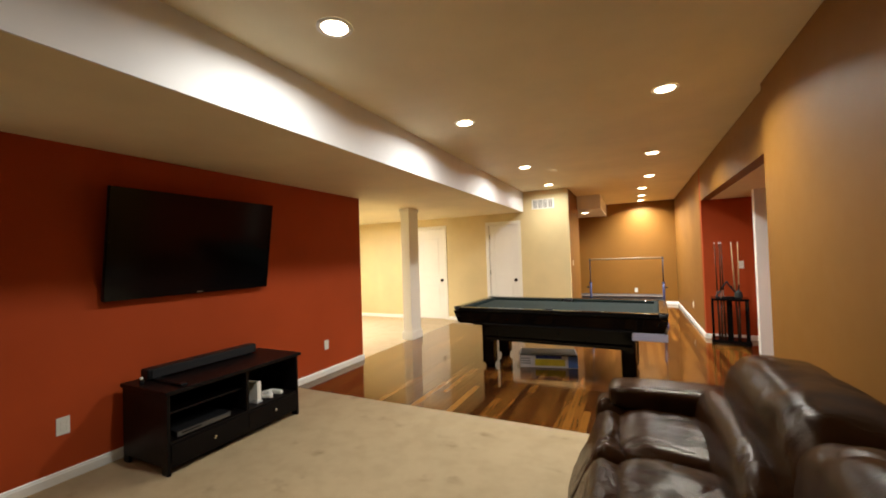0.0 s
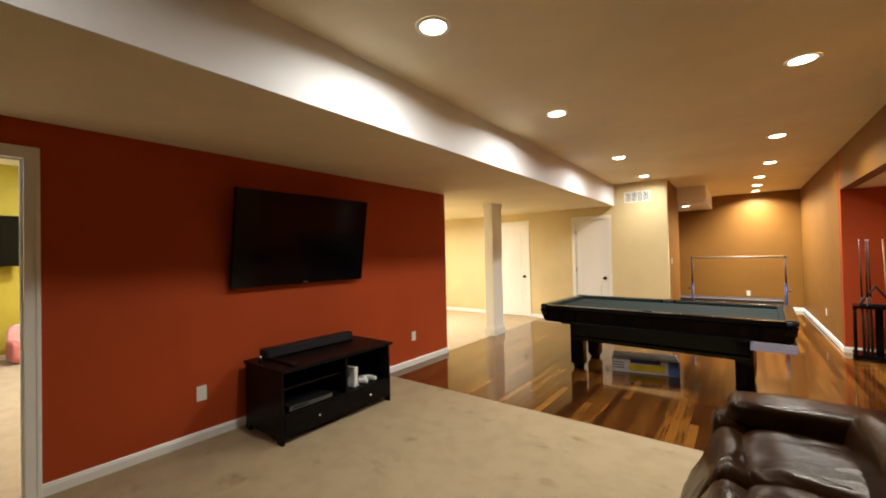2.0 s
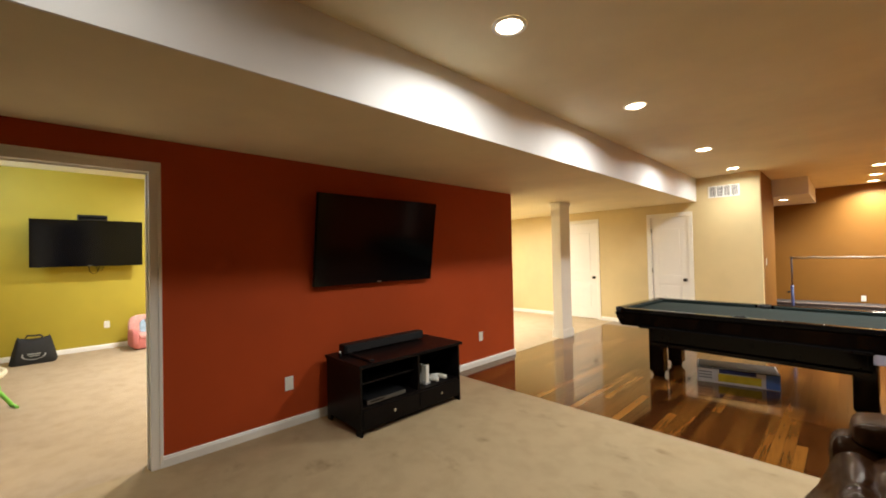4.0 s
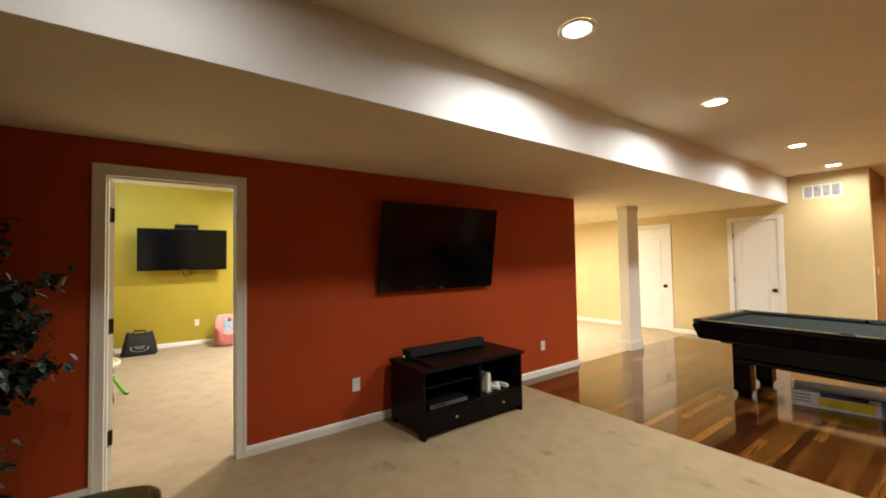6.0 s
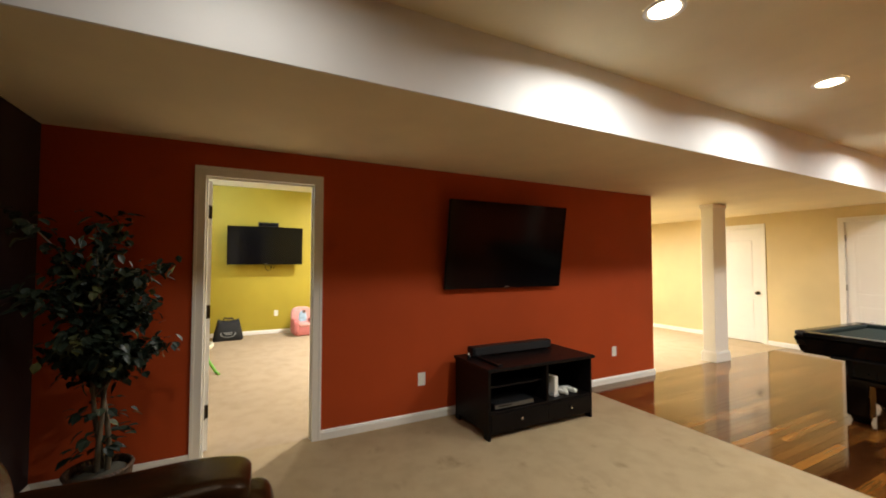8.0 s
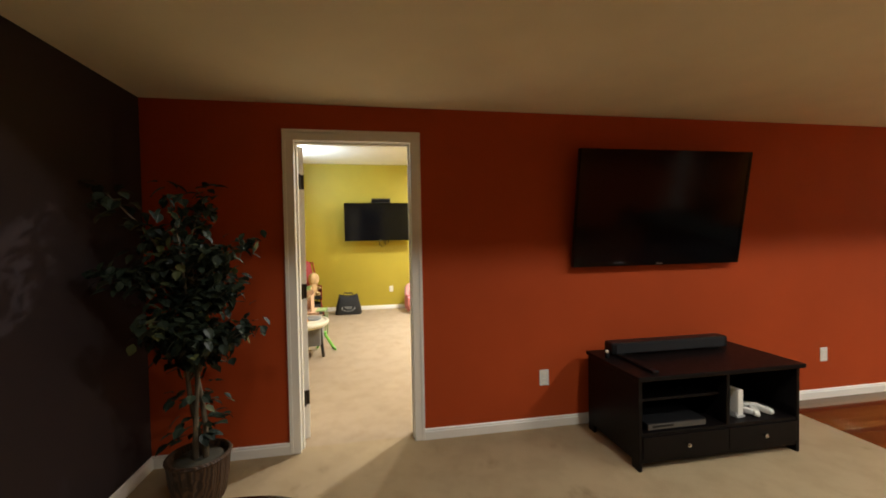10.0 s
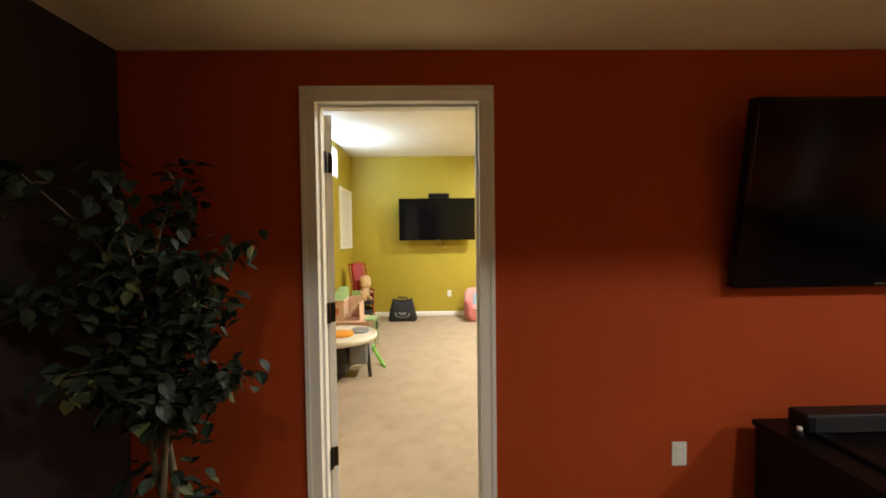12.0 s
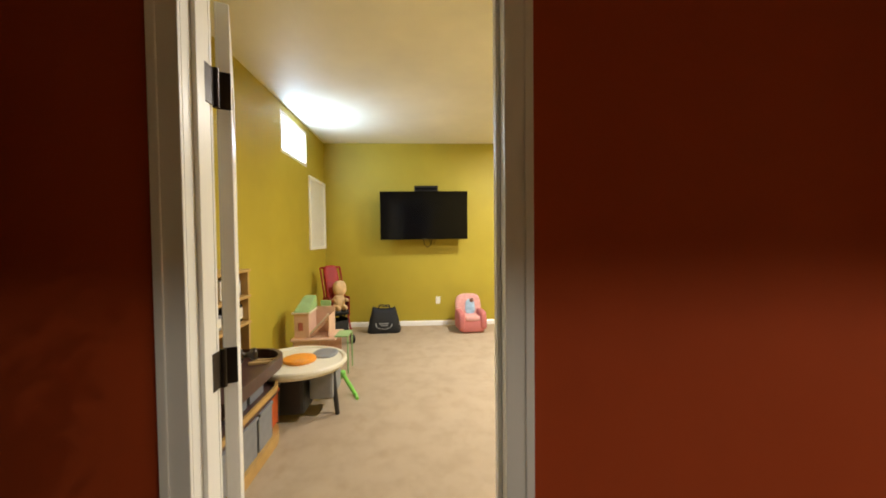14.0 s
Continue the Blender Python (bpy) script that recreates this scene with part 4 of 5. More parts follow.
def ficus(at):
    rng = random.Random(11)
    p = empty("ficus_tree", "artificial dark green ficus tree in a wicker basket", "potted plant", at=at)
    n = 40
    bm = bmesh.new()
    prof = [(0.105, 0.0), (0.12, 0.03), (0.14, 0.13), (0.148, 0.235), (0.156, 0.25), (0.148, 0.26), (0.138, 0.248), (0.132, 0.22), (0.01, 0.215)]
    rr = []
    for i, (r, z) in enumerate(prof):
        rr.append([bm.verts.new(((r + 0.005 * (k % 2)) * math.cos(2 * math.pi * k / n), (r + 0.005 * (k % 2)) * math.sin(2 * math.pi * k / n), z)) for k in range(n)])
    for a, b in zip(rr, rr[1:]):
        for k in range(n):
            bm.faces.new((a[k], a[(k + 1) % n], b[(k + 1) % n], b[k]))
    bm.faces.new(rr[0][::-1])
    bm.faces.new(rr[-1])
    part("basket", bm, WICKER, p, "brown woven wicker basket")
    hz = [tube([(0.150 * math.cos(a), 0.150 * math.sin(a), 0.248) for a in [2 * math.pi * k / 24 for k in range(25)]], [0.012] * 25, 6)]
    part("rim", hz[0], WICKER, p)
    part("moss", puff((0, 0, 0.222), (0.25, 0.25, 0.05), 0.8, 1, 0.012, 30, 24, 8), plain("dried_moss", (0.05, 0.045, 0.03), 0.95, scale=40, bump=0.5), p, "dark dried moss", True)
    bark = plain("ficus_bark", (0.12, 0.092, 0.058), 0.7, vary=0.35, scale=24, bump=0.4)
    trunk_tips = []
    for k in range(3):
        ph = 2.1 * k
        pts = [(0.028 * math.cos(ph + 4.5 * z) + 0.06 * math.sin(2.2 * z) * 0.5, 0.028 * math.sin(ph + 4.5 * z) + 0.02 * math.sin(3.1 * z + 1), z) for z in [0.21 + 0.075 * i for i in range(15)]]
        part("stem", tube(pts, [0.016 - 0.0008 * i for i in range(15)], 8), bark, p, smooth=True)
        trunk_tips.append(pts)
    tips = []
    for b in range(36):
        src = trunk_tips[b % 3][rng.randint(6, 14)]
        ang = rng.uniform(0, 2 * math.pi)
        reach = rng.uniform(0.10, 0.32)
        end = Vector((src[0] + reach * math.cos(ang), min(0.27, src[1] + reach * math.sin(ang)), min(1.90, max(0.92, src[2] + rng.uniform(-0.18, 0.62)))))
        mid = (Vector(src) + end) / 2 + Vector((0, 0, 0.05))
        t = tube([src, mid, end], [0.007, 0.005, 0.002], 6)
        part("branch", t, bark, p)
        tips.append((Vector(src), mid, end))
    lv = bmesh.new()

    def leaf(c, d, size):
        d = d.normalized()
        side = d.cross(Vector((rng.uniform(-0.4, 0.4), rng.uniform(-0.4, 0.4), 1))).normalized()
        up = side.cross(d)
        row = []
        for u, w, drop in ((0, 0.02, 0), (0.25, 0.30, 0.03), (0.55, 0.34, 0.0), (0.8, 0.18, -0.08), (1.0, 0.01, -0.18)):
            o = c + d * (u * size) + up * (drop * size)
            row.append((lv.verts.new(o - side * w * size + up * 0.06 * size), lv.verts.new(o), lv.verts.new(o + side * w * size + up * 0.06 * size)))
        for a, b in zip(row, row[1:]):
            lv.faces.new((a[0], a[1], b[1], b[0]))
            lv.faces.new((a[1], a[2], b[2], b[1]))

    for src, mid, end in tips:
        for k in range(62):
            f = rng.uniform(0.25, 1.12)
            base = src.lerp(mid, min(1, f * 2)) if f < 0.5 else mid.lerp(end, (f - 0.5) * 2)
            d = Vector((rng.gauss(0, 1), rng.gauss(0, 1), rng.gauss(-0.55, 0.6)))
            leaf(base + Vector((rng.gauss(0, 0.035), rng.gauss(0, 0.035), rng.gauss(0, 0.03))), d, rng.uniform(0.045, 0.072))
    for k in range(70):
        a = rng.uniform(0, 2 * math.pi)
        r = rng.uniform(0.02, 0.15)
        leaf(Vector((r * math.cos(a), r * math.sin(a), rng.uniform(0.32, 0.62))), Vector((math.cos(a), math.sin(a), rng.uniform(-0.8, 0.3))), rng.uniform(0.05, 0.075))
    part("crown", lv, leaf_material(), p, "many small dark green leaves")
    return p


ficus((0.38, -1.30, 0))

# cue chalk on the rail by the corner pocket
chalk = empty("cue_chalk", "small white-wrapped cue chalk cube on the table rail", "cue chalk", at=(1.639, 5.228, PH), rz=11.5)
part("wrapper", B(-0.016, -0.016, 0, 0.016, 0.016, 0.024, bevel=0.002), WHITEPLASTIC, chalk)
part("chalk_face", turned([(0.013, 0.024), (0.012, 0.026), (0.004, 0.0245)], 14), plain("pale_chalk", (0.55, 0.62, 0.66), 0.95), chalk, "pale worn chalk face")


# ---- playroom ----
television((XW + 0.24, -0.25, 1.738), 90, 1.33, 0.73, "black flat-screen television on the mustard playroom wall", 2.0)
part_mount = empty("wall_bracket", "black steel wall bracket behind the playroom television", "wall bracket", at=(XW, -0.25, 1.738))
part("wall_plate", B(0.0005, -0.12, -0.12, 0.02, 0.12, 0.12, bevel=0.003), BRONZE, part_mount)
part("arm", boxes([(0.02, -0.03, -0.03, 0.15, 0.03, 0.03)], bevel=0.004), BRONZE, part_mount)
spk = empty("sensor_bar", "small black sensor bar on top of the television", "sensor", at=(XW + 0.245, -0.215, 2.103))
part("body", B(-0.05, -0.18, 0.0, 0.03, 0.18, 0.085, bevel=0.006), PLASTIC, spk)
part("lens_strip", B(0.03, -0.16, 0.02, 0.0315, 0.16, 0.05), SCREEN, spk)
part("wire", tube([(0, -0.06, 0.16), (0.01, -0.05, 0.05), (0.015, 0.0, 0.01), (0.01, 0.05, 0.04), (0, 0.08, 0.16)], [0.006] * 5, 6), PLASTIC, part_mount, "loose dark cable", True).matrix_local = pose(0.03, 0.05, -0.50)
part("wire", tube([(0, 0.02, 0.16), (0.01, 0.05, 0.07), (0.012, 0.1, 0.06), (0, 0.14, 0.16)], [0.005] * 4, 6), PLASTIC, part_mount, "loose dark cable", True).matrix_local = pose(0.03, 0.05, -0.50)

board = empty("framed_board", "white board in a white frame on the mustard wall", "board", at=(-4.79, -1.80, 1.748))
part("frame", boxes([(-0.41, 0.001, -0.50, 0.41, 0.03, -0.46), (-0.41, 0.001, 0.46, 0.41, 0.03, 0.50), (-0.41, 0.001, -0.46, -0.37, 0.03, 0.46), (0.37, 0.001, -0.46, 0.41, 0.03, 0.46)], bevel=0.005), TRIM, board)
part("panel", B(-0.372, 0.001, -0.462, 0.372, 0.012, 0.462), plain("white_board_face", (0.74, 0.74, 0.70), 0.3, vary=0.04), board, "plain white panel")

# open black tote bag with a pale oval emblem
bag = empty("tote_bag", "slumped black cloth tote bag with a grey oval emblem", "bag", at=(-4.86, -0.86, 0), rz=92)
bag.scale = (0.95, 0.95, 0.86)
CLOTH = plain("black_cloth", (0.016, 0.016, 0.018), 0.8, scale=40, bump=0.3)
bm = bmesh.new()
n = 36
rr = []
for z, hw, hd in ((0, 0.24, 0.11), (0.03, 0.255, 0.125), (0.2, 0.225, 0.11), (0.36, 0.19, 0.07), (0.43, 0.175, 0.045), (0.425, 0.165, 0.036), (0.30, 0.17, 0.05), (0.05, 0.2, 0.08)):
    ring = []
    for k in range(n):
        a = 2 * math.pi * k / n
        sx, sy = math.copysign(abs(math.cos(a)) ** 0.5, math.cos(a)), math.copysign(abs(math.sin(a)) ** 0.6, math.sin(a))
        ring.append(bm.verts.new((hw * sx + 0.008 * math.sin(5 * a + z * 9), hd * sy + 0.010 * math.sin(3 * a + z * 14), z + (0.02 * math.cos(2 * a) if z > 0.3 else 0))))
    rr.append(ring)
for a, b in zip(rr, rr[1:]):
    for k in range(n):
        bm.faces.new((a[k], a[(k + 1) % n], b[(k + 1) % n], b[k]))
bm.faces.new(rr[0][::-1])
bm.faces.new(rr[-1])
part("sack", bm, CLOTH, bag, smooth=True)
em = bmesh.new()
n = 28
ro = [[em.verts.new((r * 0.13 * math.cos(2 * math.pi * k / n), -0.127 + 0.05 * (0.6 * r * math.sin(2 * math.pi * k / n) * 0.5 + 0.15), 0.155 + r * 0.075 * math.sin(2 * math.pi * k / n))) for k in range(n)] for r in (0.86, 1.0)]
for k in range(n):
    em.faces.new((ro[0][k], ro[0][(k + 1) % n], ro[1][(k + 1) % n], ro[1][k]))
GREYINK = plain("grey_ink", (0.30, 0.31, 0.32), 0.7)
part("emblem_ring", em, GREYINK, bag, "grey printed oval")
part("emblem_bar", boxes([(-0.07, -0.132, 0.165, 0.07, -0.126, 0.185), (-0.05, -0.132, 0.135, 0.06, -0.126, 0.150)]), GREYINK, bag, "grey printed bars")
for s in (-1, 1):
    part("handle", tube([(-0.09, 0.04 * s, 0.42), (-0.07, 0.05 * s, 0.47), (0.0, 0.07 * s, 0.455), (0.07, 0.05 * s, 0.46), (0.09, 0.04 * s, 0.42)], [0.009] * 5, 6), CLOTH, bag, smooth=True)

# small pink upholstered chair
pink = empty("kids_armchair", "small pink padded childs armchair with printed back", "chair", at=(-4.82, 0.42, 0), rz=96)
pink.scale = (0.9, 0.9, 0.95)
PINK = plain("pink_fabric", (0.52, 0.165, 0.155), 0.8, vary=0.10, scale=30, bump=0.2)
PALEPINK = plain("pale_pink_fabric", (0.64, 0.33, 0.30), 0.8, vary=0.2, scale=22, bump=0.2)
part("base", puff((0, 0, 0.11), (0.40, 0.40, 0.20), 0.25, 0.25, 0.004, seg=28, rings=14), PINK, pink, smooth=True)
part("seat", puff((0, -0.04, 0.22), (0.27, 0.34, 0.09), 0.5, 0.35, 0.004, seg=28, rings=14), PALEPINK, pink, smooth=True)
for s in (-1, 1):
    part("arm", puff((0.18 * s, -0.02, 0.19), (0.11, 0.42, 0.30), 0.45, 0.4, 0.005, seg=28, rings=14), PINK, pink, smooth=True)
part("backrest", puff((0, 0.16, 0.34), (0.44, 0.13, 0.46), 0.6, 0.5, 0.005, seg=32, rings=18, rot=(-8, 0, 0)), PALEPINK, pink, "printed backrest", True)
part("back_print", puff((0.02, 0.095, 0.36), (0.17, 0.03, 0.26), 0.8, 0.8, 0.01, 20, 20, 12, rot=(-8, 0, 0)), plain("pale_blue_print", (0.33, 0.48, 0.62), 0.8, vary=0.3, scale=18), pink, "pale blue printed shape", True)
part("back_spot", puff((0.045, 0.088, 0.47), (0.07, 0.03, 0.07), 0.9, 0.9, 0, seg=16, rings=10), plain("brown_print", (0.20, 0.10, 0.07), 0.8), pink, "brown printed spot", True)

# round cream play table with a storage bin under it
TBX, TBY, TBZ = -2.23, -1.30, 0.43
tab = empty("play_table", "round cream plastic play table with recessed trays", "table", at=(TBX, TBY, 0))
CREAMP = plain("cream_plastic", (0.72, 0.67, 0.54), 0.4, vary=0.04)
DARKP = plain("dark_plastic", (0.022, 0.020, 0.021), 0.55)
GREYP = plain("grey_plastic", (0.22, 0.225, 0.24), 0.4)
part("tabletop", turned([(0.30, TBZ - 0.06), (0.365, TBZ - 0.055), (0.385, TBZ - 0.03), (0.385, TBZ - 0.008), (0.375, TBZ + 0.004), (0.355, TBZ), (0.345, TBZ - 0.012), (0.02, TBZ - 0.012)], 48), CREAMP, tab, smooth=False)
for k, a in enumerate((78, 168, 258, 348)):
    c, s = math.cos(radians(a)), math.sin(radians(a))
    part("leg", R((0.29 * c, 0.29 * s, TBZ - 0.05), (0.33 * c, 0.33 * s, 0.0), 0.022, 0.018), DARKP, tab)
part("tray_well", puff((-0.16, 0.18, TBZ - 0.006), (0.26, 0.20, 0.03), 0.5, 0.8, 0, seg=24, rings=10), GREYP, tab, "grey recessed tray", True)
part("net_bin", boxes([(-0.24, -0.24, 0.055, 0.20, 0.10, 0.37)], bevel=0.03), DARKP, tab, "dark storage bin under the top")
part("side_bin", B(-0.20, 0.115, 0.14, 0.12, 0.30, 0.37, bevel=0.02), GREYP, tab, "grey bin under the rim")
lid = empty("orange_disc", "flat orange plastic disc lying on the play table", "toy", at=(TBX + 0.02, TBY + 0.02, TBZ - 0.012))
part("disc", turned([(0.12, 0), (0.128, 0.008), (0.125, 0.028), (0.09, 0.036), (0.01, 0.036)], 32), plain("orange_plastic", (0.80, 0.30, 0.02), 0.4), lid, smooth=False)
GREENP = plain("lime_plastic", (0.22, 0.60, 0.10), 0.4)
st = empty("green_toy_stool", "lime green plastic toy frame on the carpet", "toy", at=(-2.54, -0.90, 0), rz=30)
part("leg", R((0, 0, 0.0), (-0.05, -0.10, 0.20), 0.018), GREENP, st)
part("leg", R((-0.12, -0.17, 0.0), (-0.05, -0.10, 0.20), 0.015), GREENP, st)
part("bar", R((0, 0, 0.012), (0.12, -0.03, 0.012), 0.014), GREENP, st)
part("hub", puff((-0.05, -0.10, 0.205), (0.055, 0.055, 0.04), 0.7, 0.7, 0, seg=18, rings=10), GREENP, st, smooth=True)

# wooden toy workbench with bins and a shelf hutch
wb = empty("toy_bench", "wooden toy workbench with grey and orange bins", "toy storage", at=(-1.0, -1.785, 0))
MAPLE = plain("light_maple", (0.46, 0.28, 0.09), 0.45, vary=0.18, scale=7)
BROWNP = plain("brown_plastic", (0.075, 0.035, 0.028), 0.4)


def bench_plan(depth, r, grow=0.0):
    """Plan of a bench board whose free end is rounded; grow moves the outline in or out."""
    g = grow
    pts = [(0.0 + g, -g), (0.0 + g, depth + g)]
    pts += [(-1.0 - g + (r + g) * (1 - math.sin(a)), depth - r + (r + g) * math.cos(a)) for a in [math.pi / 2 * k / 10 for k in range(11)]]
    return pts + [(-1.0 - g, -g)]


def bench_board(depth, r, z0, z1, hollow=0.0):
    """A board, or with hollow a raised rim that follows the board's edge."""
    bm = bmesh.new()
    out = bench_plan(depth, r)
    n = len(out)
    lo, hi = [[bm.verts.new((x, y, z)) for x, y in out] for z in (z0, z1)]
    for k in range(n):
        bm.faces.new((lo[k], lo[(k + 1) % n], hi[(k + 1) % n], hi[k]))
    if hollow:
        ilo, ihi = [[bm.verts.new((x, y, z)) for x, y in bench_plan(depth, r, -hollow)] for z in (z0, z1)]
        for k in range(n):
            j = (k + 1) % n
            bm.faces.new((ilo[j], ilo[k], ihi[k], ihi[j]))
            bm.faces.new((hi[k], hi[j], ihi[j], ihi[k]))
            bm.faces.new((lo[j], lo[k], ilo[k], ilo[j]))
    else:
        bm.faces.new(lo[::-1])
        bm.faces.new(hi)
    bmesh.ops.recalc_face_normals(bm, faces=bm.faces)
    return bm


part("plinth", bench_board(0.50, 0.30, 0.0, 0.075), MAPLE, wb)
part("shelf_board", bench_board(0.49, 0.28, 0.335, 0.362), BROWNP, wb)
part("shelf_rim", bench_board(0.495, 0.285, 0.362, 0.395, 0.018), MAPLE, wb, "pale wooden shelf edge")
for x in (-0.985, -0.50, -0.015):
    part("upright", B(x - 0.014, 0.005, 0.07, x + 0.014, 0.22, 1.16, bevel=0.004), MAPLE, wb)
part("work_top", bench_board(0.51, 0.24, 0.505, 0.525), BROWNP, wb, "brown moulded worktop")
part("worktop_rim", bench_board(0.52, 0.245, 0.525, 0.590, 0.03), BROWNP, wb, "raised brown tray rim")
for z in (0.78, 0.97, 1.16):
    part("hutch_shelf", B(-1.0, 0.002, z, 0.0, 0.23, z + 0.022, bevel=0.004), MAPLE, wb)
part("back_board", B(-0.99, 0.0005, 0.6, -0.01, 0.006, 1.16), MAPLE, wb)
ORANGEP = plain("red_orange_plastic", (0.62, 0.12, 0.03), 0.45)
for k, (x, z, m) in enumerate(((-0.93, 0.075, ORANGEP), (-0.70, 0.075, GREYP), (-0.46, 0.075, GREYP), (-0.23, 0.075, GREYP), (-0.73, 0.362, GREYP), (-0.48, 0.362, GREYP))):
    b = empty("storage_bin", ("red-orange" if m is ORANGEP else "grey") + " plastic toy bin on the workbench shelf", "bin", "toy bins", at=(-1.0 + x, -1.60 if z > 0.2 else -1.575 if m is ORANGEP else -1.535, z))
    h = 0.24 if z < 0.2 else 0.14
    part("shell", boxes([(0, 0, 0, 0.21, 0.225, 0.008), (0, 0, 0.008, 0.008, 0.225, h), (0.202, 0, 0.008, 0.21, 0.225, h), (0.008, 0, 0.008, 0.202, 0.008, h), (0.008, 0.217, 0.008, 0.202, 0.225, h)], bevel=0.002), m, b)
    part("lip", boxes([(0.0, 0.225, h - 0.02, 0.21, 0.236, h)], bevel=0.003), m, b)
for k, (x, z, w, h, m) in enumerate(((-0.90, 0.992, 0.12, 0.11, GREYP), (-0.72, 0.992, 0.10, 0.13, WHITEPLASTIC), (-0.93, 0.802, 0.14, 0.12, PLASTIC), (-0.62, 0.802, 0.12, 0.10, GREYP), (-0.35, 0.802, 0.1, 0.12, plain("teal_plastic", (0.04, 0.3, 0.34), 0.4)), (-0.30, 1.182, 0.14, 0.05, plain("blue_plastic", (0.05, 0.22, 0.5), 0.4)))):
    o = empty("toy_block", "small plastic toy box on the hutch shelf", "toy", "small shelf toys", at=(-1.0 + x, -1.68, z))
    part("case", B(-w / 2, -0.05, 0, w / 2, 0.07, h, bevel=0.008), m, o)
    part("face", B(-w / 2 + 0.02, 0.07, 0.02, w / 2 - 0.02, 0.074, h - 0.02, bevel=0.001), WHITEPLASTIC if m is not WHITEPLASTIC else GREYP, o)
for x in (-0.86, -0.80):
    o = empty("toy_plank", "pale wooden toy plank lying on the worktop", "toy", "toy planks", at=(-1.0 + x, -1.50, 0.525), rz=12)
    part("stick", B(-0.012, 0, 0, 0.012, 0.17, 0.02, bevel=0.003), plain("pale_toy_wood", (0.6, 0.42, 0.2), 0.5), o)
for k, x in enumerate((-0.66, -0.58, -0.40)):
    o = empty("toy_jar", "clear-capped small grey toy jar on the shelf", "toy", "toy jars", at=(-1.0 + x, -1.40, 0.362))
    part("body", turned([(0.022, 0), (0.025, 0.01), (0.025, 0.06), (0.016, 0.075)], 16), GREYP, o, smooth=True)
    part("cap", turned([(0.018, 0.074), (0.018, 0.095), (0.012, 0.1)], 16), WHITEPLASTIC, o, smooth=True)

# dollhouse
dh = empty("dollhouse", "peach wooden dollhouse with a green roof", "dollhouse", at=(-3.25, -1.36, 0), rz=0)
PEACH = plain("peach_painted_wood", (0.70, 0.45, 0.32), 0.5, vary=0.08)
LEAFG = plain("sage_green_paint", (0.30, 0.46, 0.20), 0.5)
part("lower_floor", boxes([(-0.2, -0.25, 0.0, 0.2, 0.16, 0.02), (-0.2, -0.25, 0.02, -0.185, 0.16, 0.36), (-0.2, -0.25, 0.02, 0.2, -0.235, 0.36), (0.185, -0.25, 0.02, 0.2, 0.02, 0.36)], bevel=0.003), PEACH, dh)
part("middle_floor", B(-0.22, -0.27, 0.36, 0.22, 0.18, 0.38, bevel=0.004), PEACH, dh)
part("upper_floor", boxes([(-0.16, -0.245, 0.38, 0.16, -0.235, 0.63), (-0.16, -0.105, 0.38, 0.16, -0.095, 0.63), (0.148, -0.235, 0.38, 0.16, -0.105, 0.63), (-0.16, -0.235, 0.38, -0.148, -0.105, 0.63)], bevel=0.002), PEACH, dh)
part("eaves", B(-0.18, -0.265, 0.63, 0.18, -0.08, 0.645, bevel=0.004), plain("ivory_trim_paint", (0.72, 0.62, 0.45), 0.5), dh, "ivory eaves board")
bm = bmesh.new()
v = [bm.verts.new(p) for p in ((0.17, -0.25, 0.645), (0.17, -0.09, 0.645), (-0.17, -0.09, 0.645), (-0.17, -0.25, 0.645), (-0.10, -0.215, 0.78), (-0.10, -0.10, 0.78), (-0.16, -0.10, 0.78), (-0.16, -0.215, 0.78))]
for f in ((3, 2, 1, 0), (4, 5, 6, 7), (0, 1, 5, 4), (1, 2, 6, 5), (2, 3, 7, 6), (3, 0, 4, 7)):
    bm.faces.new([v[k] for k in f])
bmesh.ops.bevel(bm, geom=list(bm.edges), offset=0.005, segments=2, affect="EDGES")
part("roof", bm, LEAFG, dh, "green roof")
part("window_frame", boxes([(0.16, -0.20, 0.46, 0.166, -0.155, 0.465), (0.16, -0.20, 0.535, 0.166, -0.155, 0.54), (0.16, -0.20, 0.465, 0.166, -0.193, 0.535), (0.16, -0.162, 0.465, 0.166, -0.155, 0.535), (0.16, -0.193, 0.465, 0.162, -0.162, 0.535)], bevel=0.001), plain("rose_paint", (0.5, 0.16, 0.12), 0.5), dh, "rose window")
bm = bmesh.new()
for k in range(9):
    box(bm, 0.05, -0.094 + 0.021 * k, 0.385 + 0.022 * k, 0.13, -0.066 + 0.021 * k, 0.395 + 0.022 * k)
part("stair", bm, PEACH, dh)
part("stair_rail", tube([(0.135, -0.10, 0.41), (0.135, 0.10, 0.62)], [0.009, 0.009], 8), plain("ivory_rail_paint", (0.72, 0.64, 0.50), 0.5), dh, "ivory stair rail")
part("side_wall", boxes([(-0.12, 0.095, 0.38, 0.15, 0.107, 0.60), (-0.13, -0.094, 0.38, -0.12, 0.107, 0.66)], bevel=0.003), PEACH, dh)
part("back_gable", B(-0.16, -0.05, 0.64, -0.13, 0.06, 0.72, bevel=0.006), LEAFG, dh, "green gable")
part("terrace", boxes([(-0.1, 0.16, 0.38, 0.16, 0.30, 0.395), (-0.1, 0.285, 0.0, -0.085, 0.30, 0.38), (0.145, 0.285, 0.0, 0.16, 0.30, 0.38)], bevel=0.003), LEAFG, dh, "green terrace")

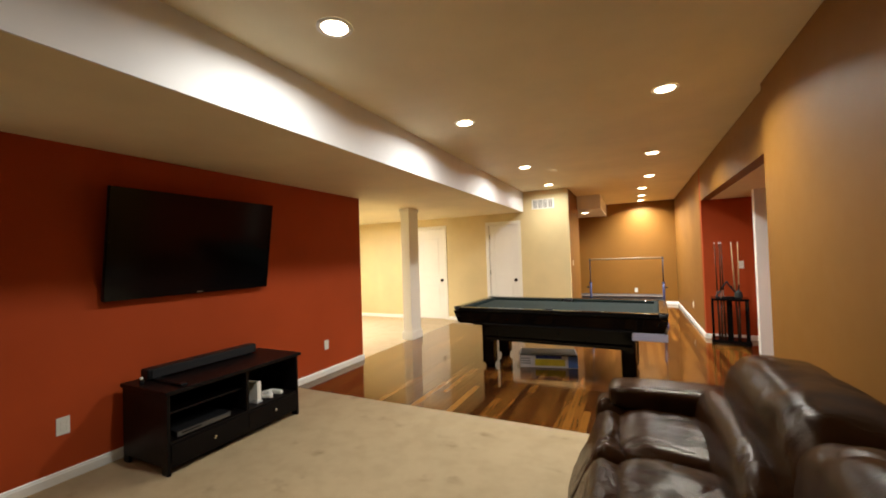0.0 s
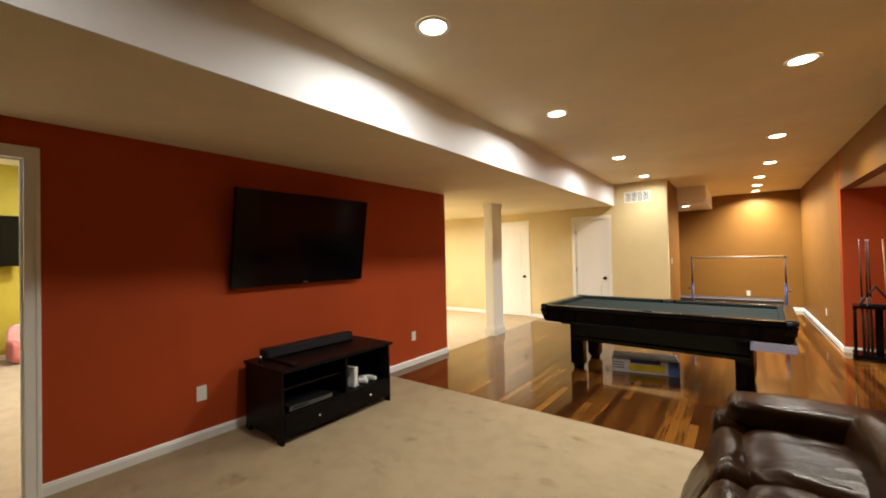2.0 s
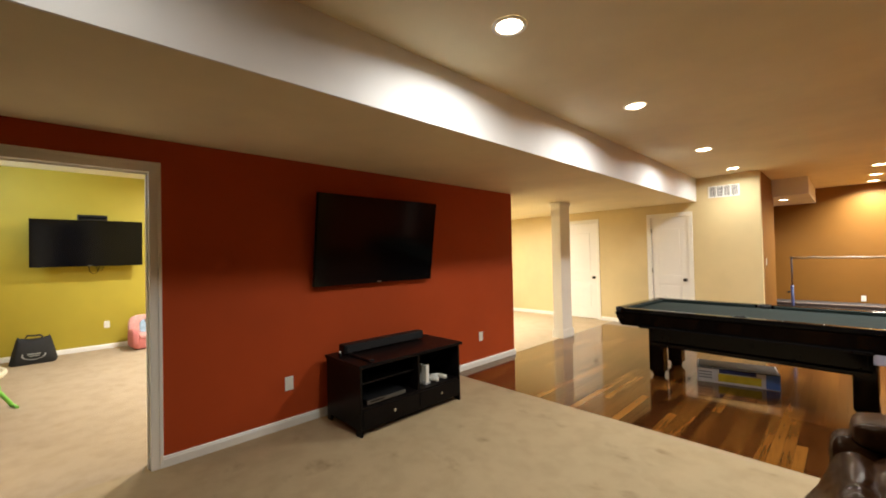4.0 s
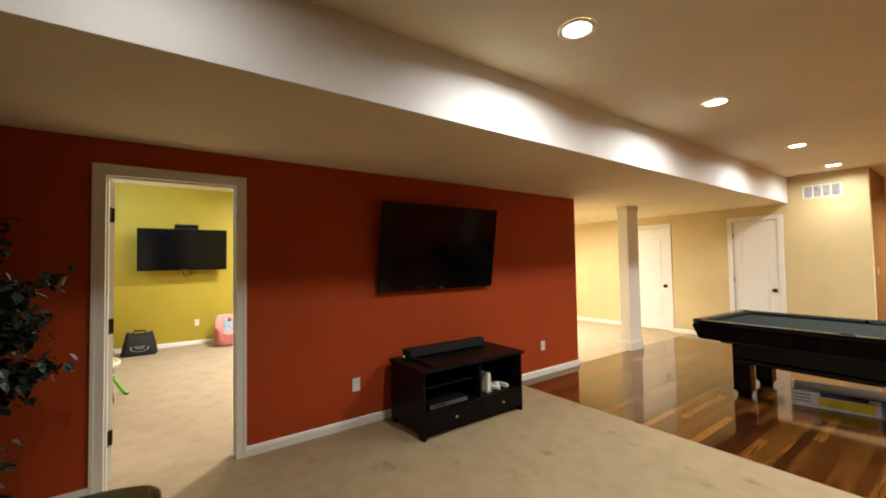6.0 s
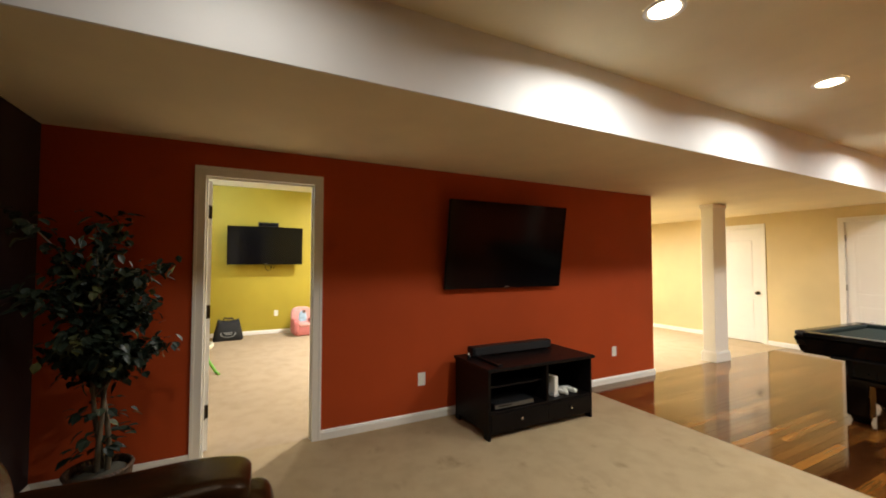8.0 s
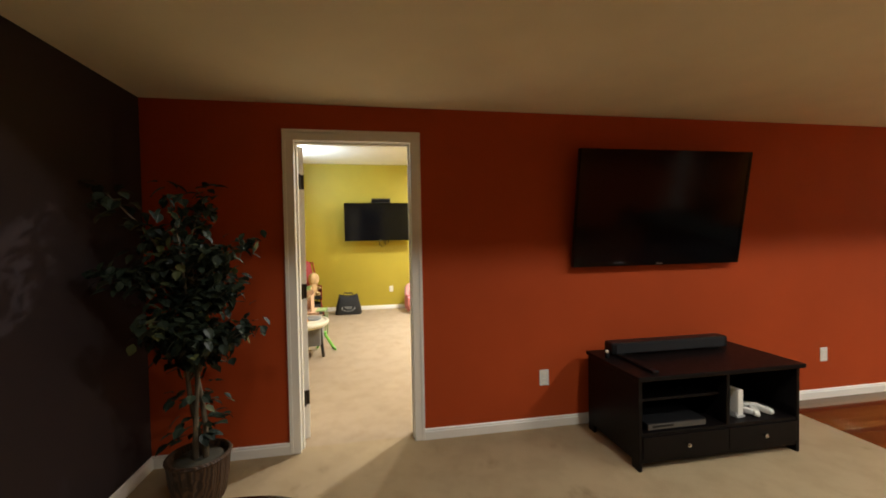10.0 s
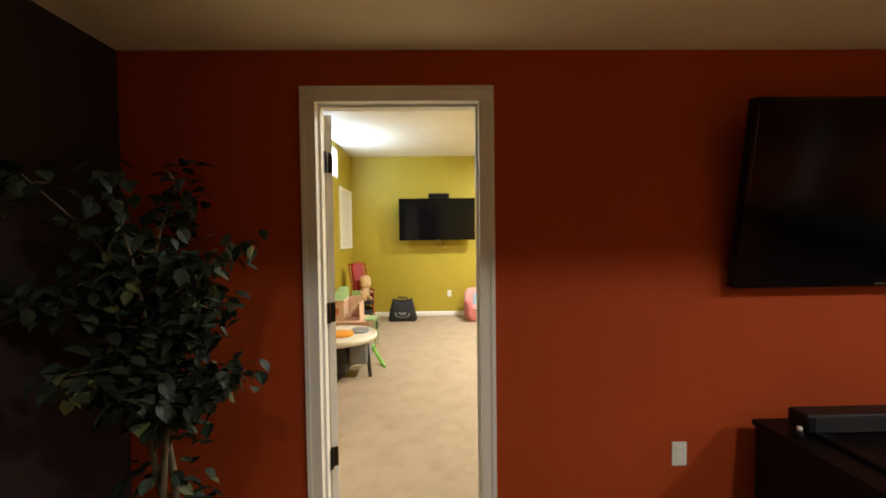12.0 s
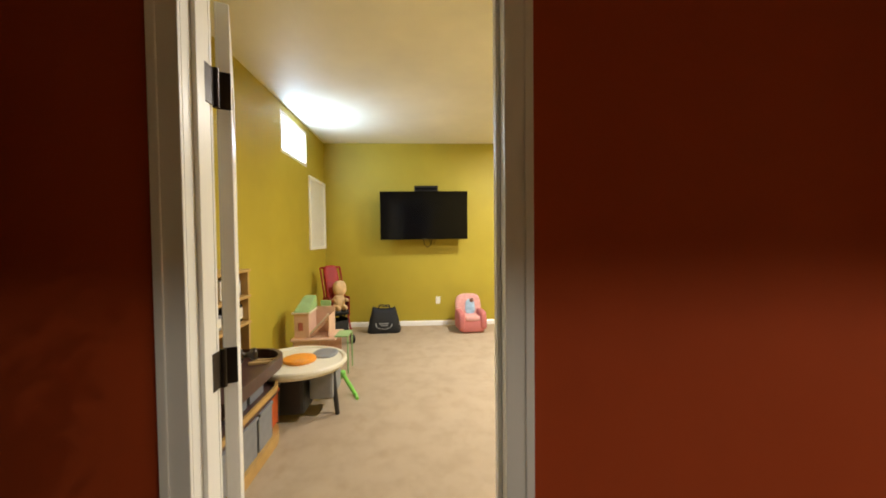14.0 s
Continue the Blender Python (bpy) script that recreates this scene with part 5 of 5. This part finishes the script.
# red toy stroller with a doll
sr = empty("toy_stroller", "red and black toy doll stroller", "toy stroller", at=(-4.38, -1.47, 0), rz=35)
REDP = plain("red_cloth", (0.30, 0.010, 0.009), 0.6, vary=0.2)
for y in (-0.14, 0.14):
    part("frame_tube", tube([(0.22, y, 0.06), (0.1, y, 0.35), (-0.02, y, 0.62), (-0.16, y, 1.0)], [0.012] * 4, 8), REDP, sr, smooth=True)
    part("strut", tube([(-0.20, y, 0.06), (0.02, y, 0.40), (0.12, y, 0.5)], [0.011] * 3, 8), PLASTIC, sr, smooth=True)
    for x in (0.22, -0.20):
        w = part("wheel", R((x, y - 0.014, 0.06), (x, y + 0.014, 0.06), 0.06, seg=24), PLASTIC, sr)
        part("rim", R((x, y - 0.016, 0.06), (x, y + 0.016, 0.06), 0.03, seg=16), GREYP, w)
part("push_bar", R((-0.16, -0.14, 1.0), (-0.16, 0.14, 1.0), 0.014), REDP, sr, smooth=True)
part("seat", puff((0.06, 0, 0.42), (0.30, 0.26, 0.08), 0.5, 0.4, 0.004, seg=24, rings=10), PLASTIC, sr, smooth=True)
part("backrest", puff((-0.09, 0.0, 0.74), (0.07, 0.21, 0.60), 0.4, 0.5, 0.010, 9, seg=30, rings=16, rot=(0, -18, 0)), REDP, sr, smooth=True)
part("under_basket", boxes([(-0.14, -0.125, 0.13, 0.14, 0.125, 0.145), (-0.14, -0.125, 0.145, 0.14, -0.115, 0.33), (-0.14, 0.115, 0.145, 0.14, 0.125, 0.33), (0.13, -0.115, 0.145, 0.14, 0.115, 0.30), (-0.14, -0.115, 0.145, -0.13, 0.115, 0.30)], bevel=0.003), CLOTH, sr, "black cloth basket under the seat")
part("footrest", B(0.12, -0.12, 0.14, 0.24, 0.12, 0.16, bevel=0.005), PLASTIC, sr)
part("side_cloth", boxes([(-0.08, 0.13, 0.36, 0.16, 0.14, 0.62), (-0.08, -0.14, 0.36, 0.16, -0.13, 0.62)], bevel=0.003), REDP, sr)
doll = bmesh.new()
for c, s, e in (((0.06, 0.02, 0.55), (0.15, 0.19, 0.26), 0.8), ((0.05, 0.04, 0.76), (0.17, 0.21, 0.26), 0.85), ((0.14, -0.05, 0.47), (0.26, 0.07, 0.08), 0.7), ((0.14, 0.06, 0.47), (0.26, 0.07, 0.08), 0.7), ((0.12, 0.11, 0.58), (0.17, 0.05, 0.06), 0.8), ((0.12, -0.09, 0.58), (0.17, 0.05, 0.06), 0.8)):
    t = puff(c, s, e, e, 0.004, 12, 20, 12)
    me = bpy.data.meshes.new("tmp")
    t.to_mesh(me)
    t.free()
    doll.from_mesh(me)
    bpy.data.meshes.remove(me)
d = part("doll", doll, plain("pale_doll_cloth", (0.62, 0.42, 0.22), 0.8, vary=0.3, scale=7), None, smooth=True)
d.matrix_world = sr.matrix_basis @ pose(0.03, 0, 0.09) @ Matrix.Diagonal((0.84, 0.84, 0.84, 1))
tagged(d, "pale cloth doll sitting in the toy stroller", "doll")


# ---- the hardwood strips, running along the room ----
def strips(parent):
    rng = random.Random(7)
    meshes = {}
    w = 0.064

    def plank_mesh(length):
        if length not in meshes:
            bm = B(-w / 2 + 0.0004, 0.0004, -0.014, w / 2 - 0.0004, length - 0.0004, 0.0, bevel=0.0006, seg=1)
            me = bpy.data.meshes.new("plank")
            bm.to_mesh(me)
            bm.free()
            me.materials.append(PLANK)
            meshes[length] = me
        return meshes[length]

    far = bmesh.new()
    near = 0
    x = -0.04 + w / 2
    while x < 5.6:
        y = 2.85
        while y < YF - 0.001:
            length = round(rng.choice((0.9, 1.2, 1.5, 1.8, 2.1)), 2)
            if y == 2.85:
                length = round(rng.choice((0.45, 0.75, 1.05, 1.35, 1.65, 1.95)), 2)
            length = round(min(length, YF - y), 3)
            if x < 4.47 or 3.4 < y < 6.95:
                if y < 5.3 and x < 4.2 and near < 300:
                    o = new("plank", plank_mesh(length))
                    o.parent = parent
                    o.matrix_local = pose(x, y, 0)
                    near += 1
                else:
                    box(far, x - w / 2 + 0.0004, y + 0.0004, -0.014, x + w / 2 - 0.0004, y + length - 0.0004, 0.0)
            y = round(y + length, 3)
        x += w
    tagged(part("plank_field", far, PLANK, parent), kind="stuff")


strips(wood)
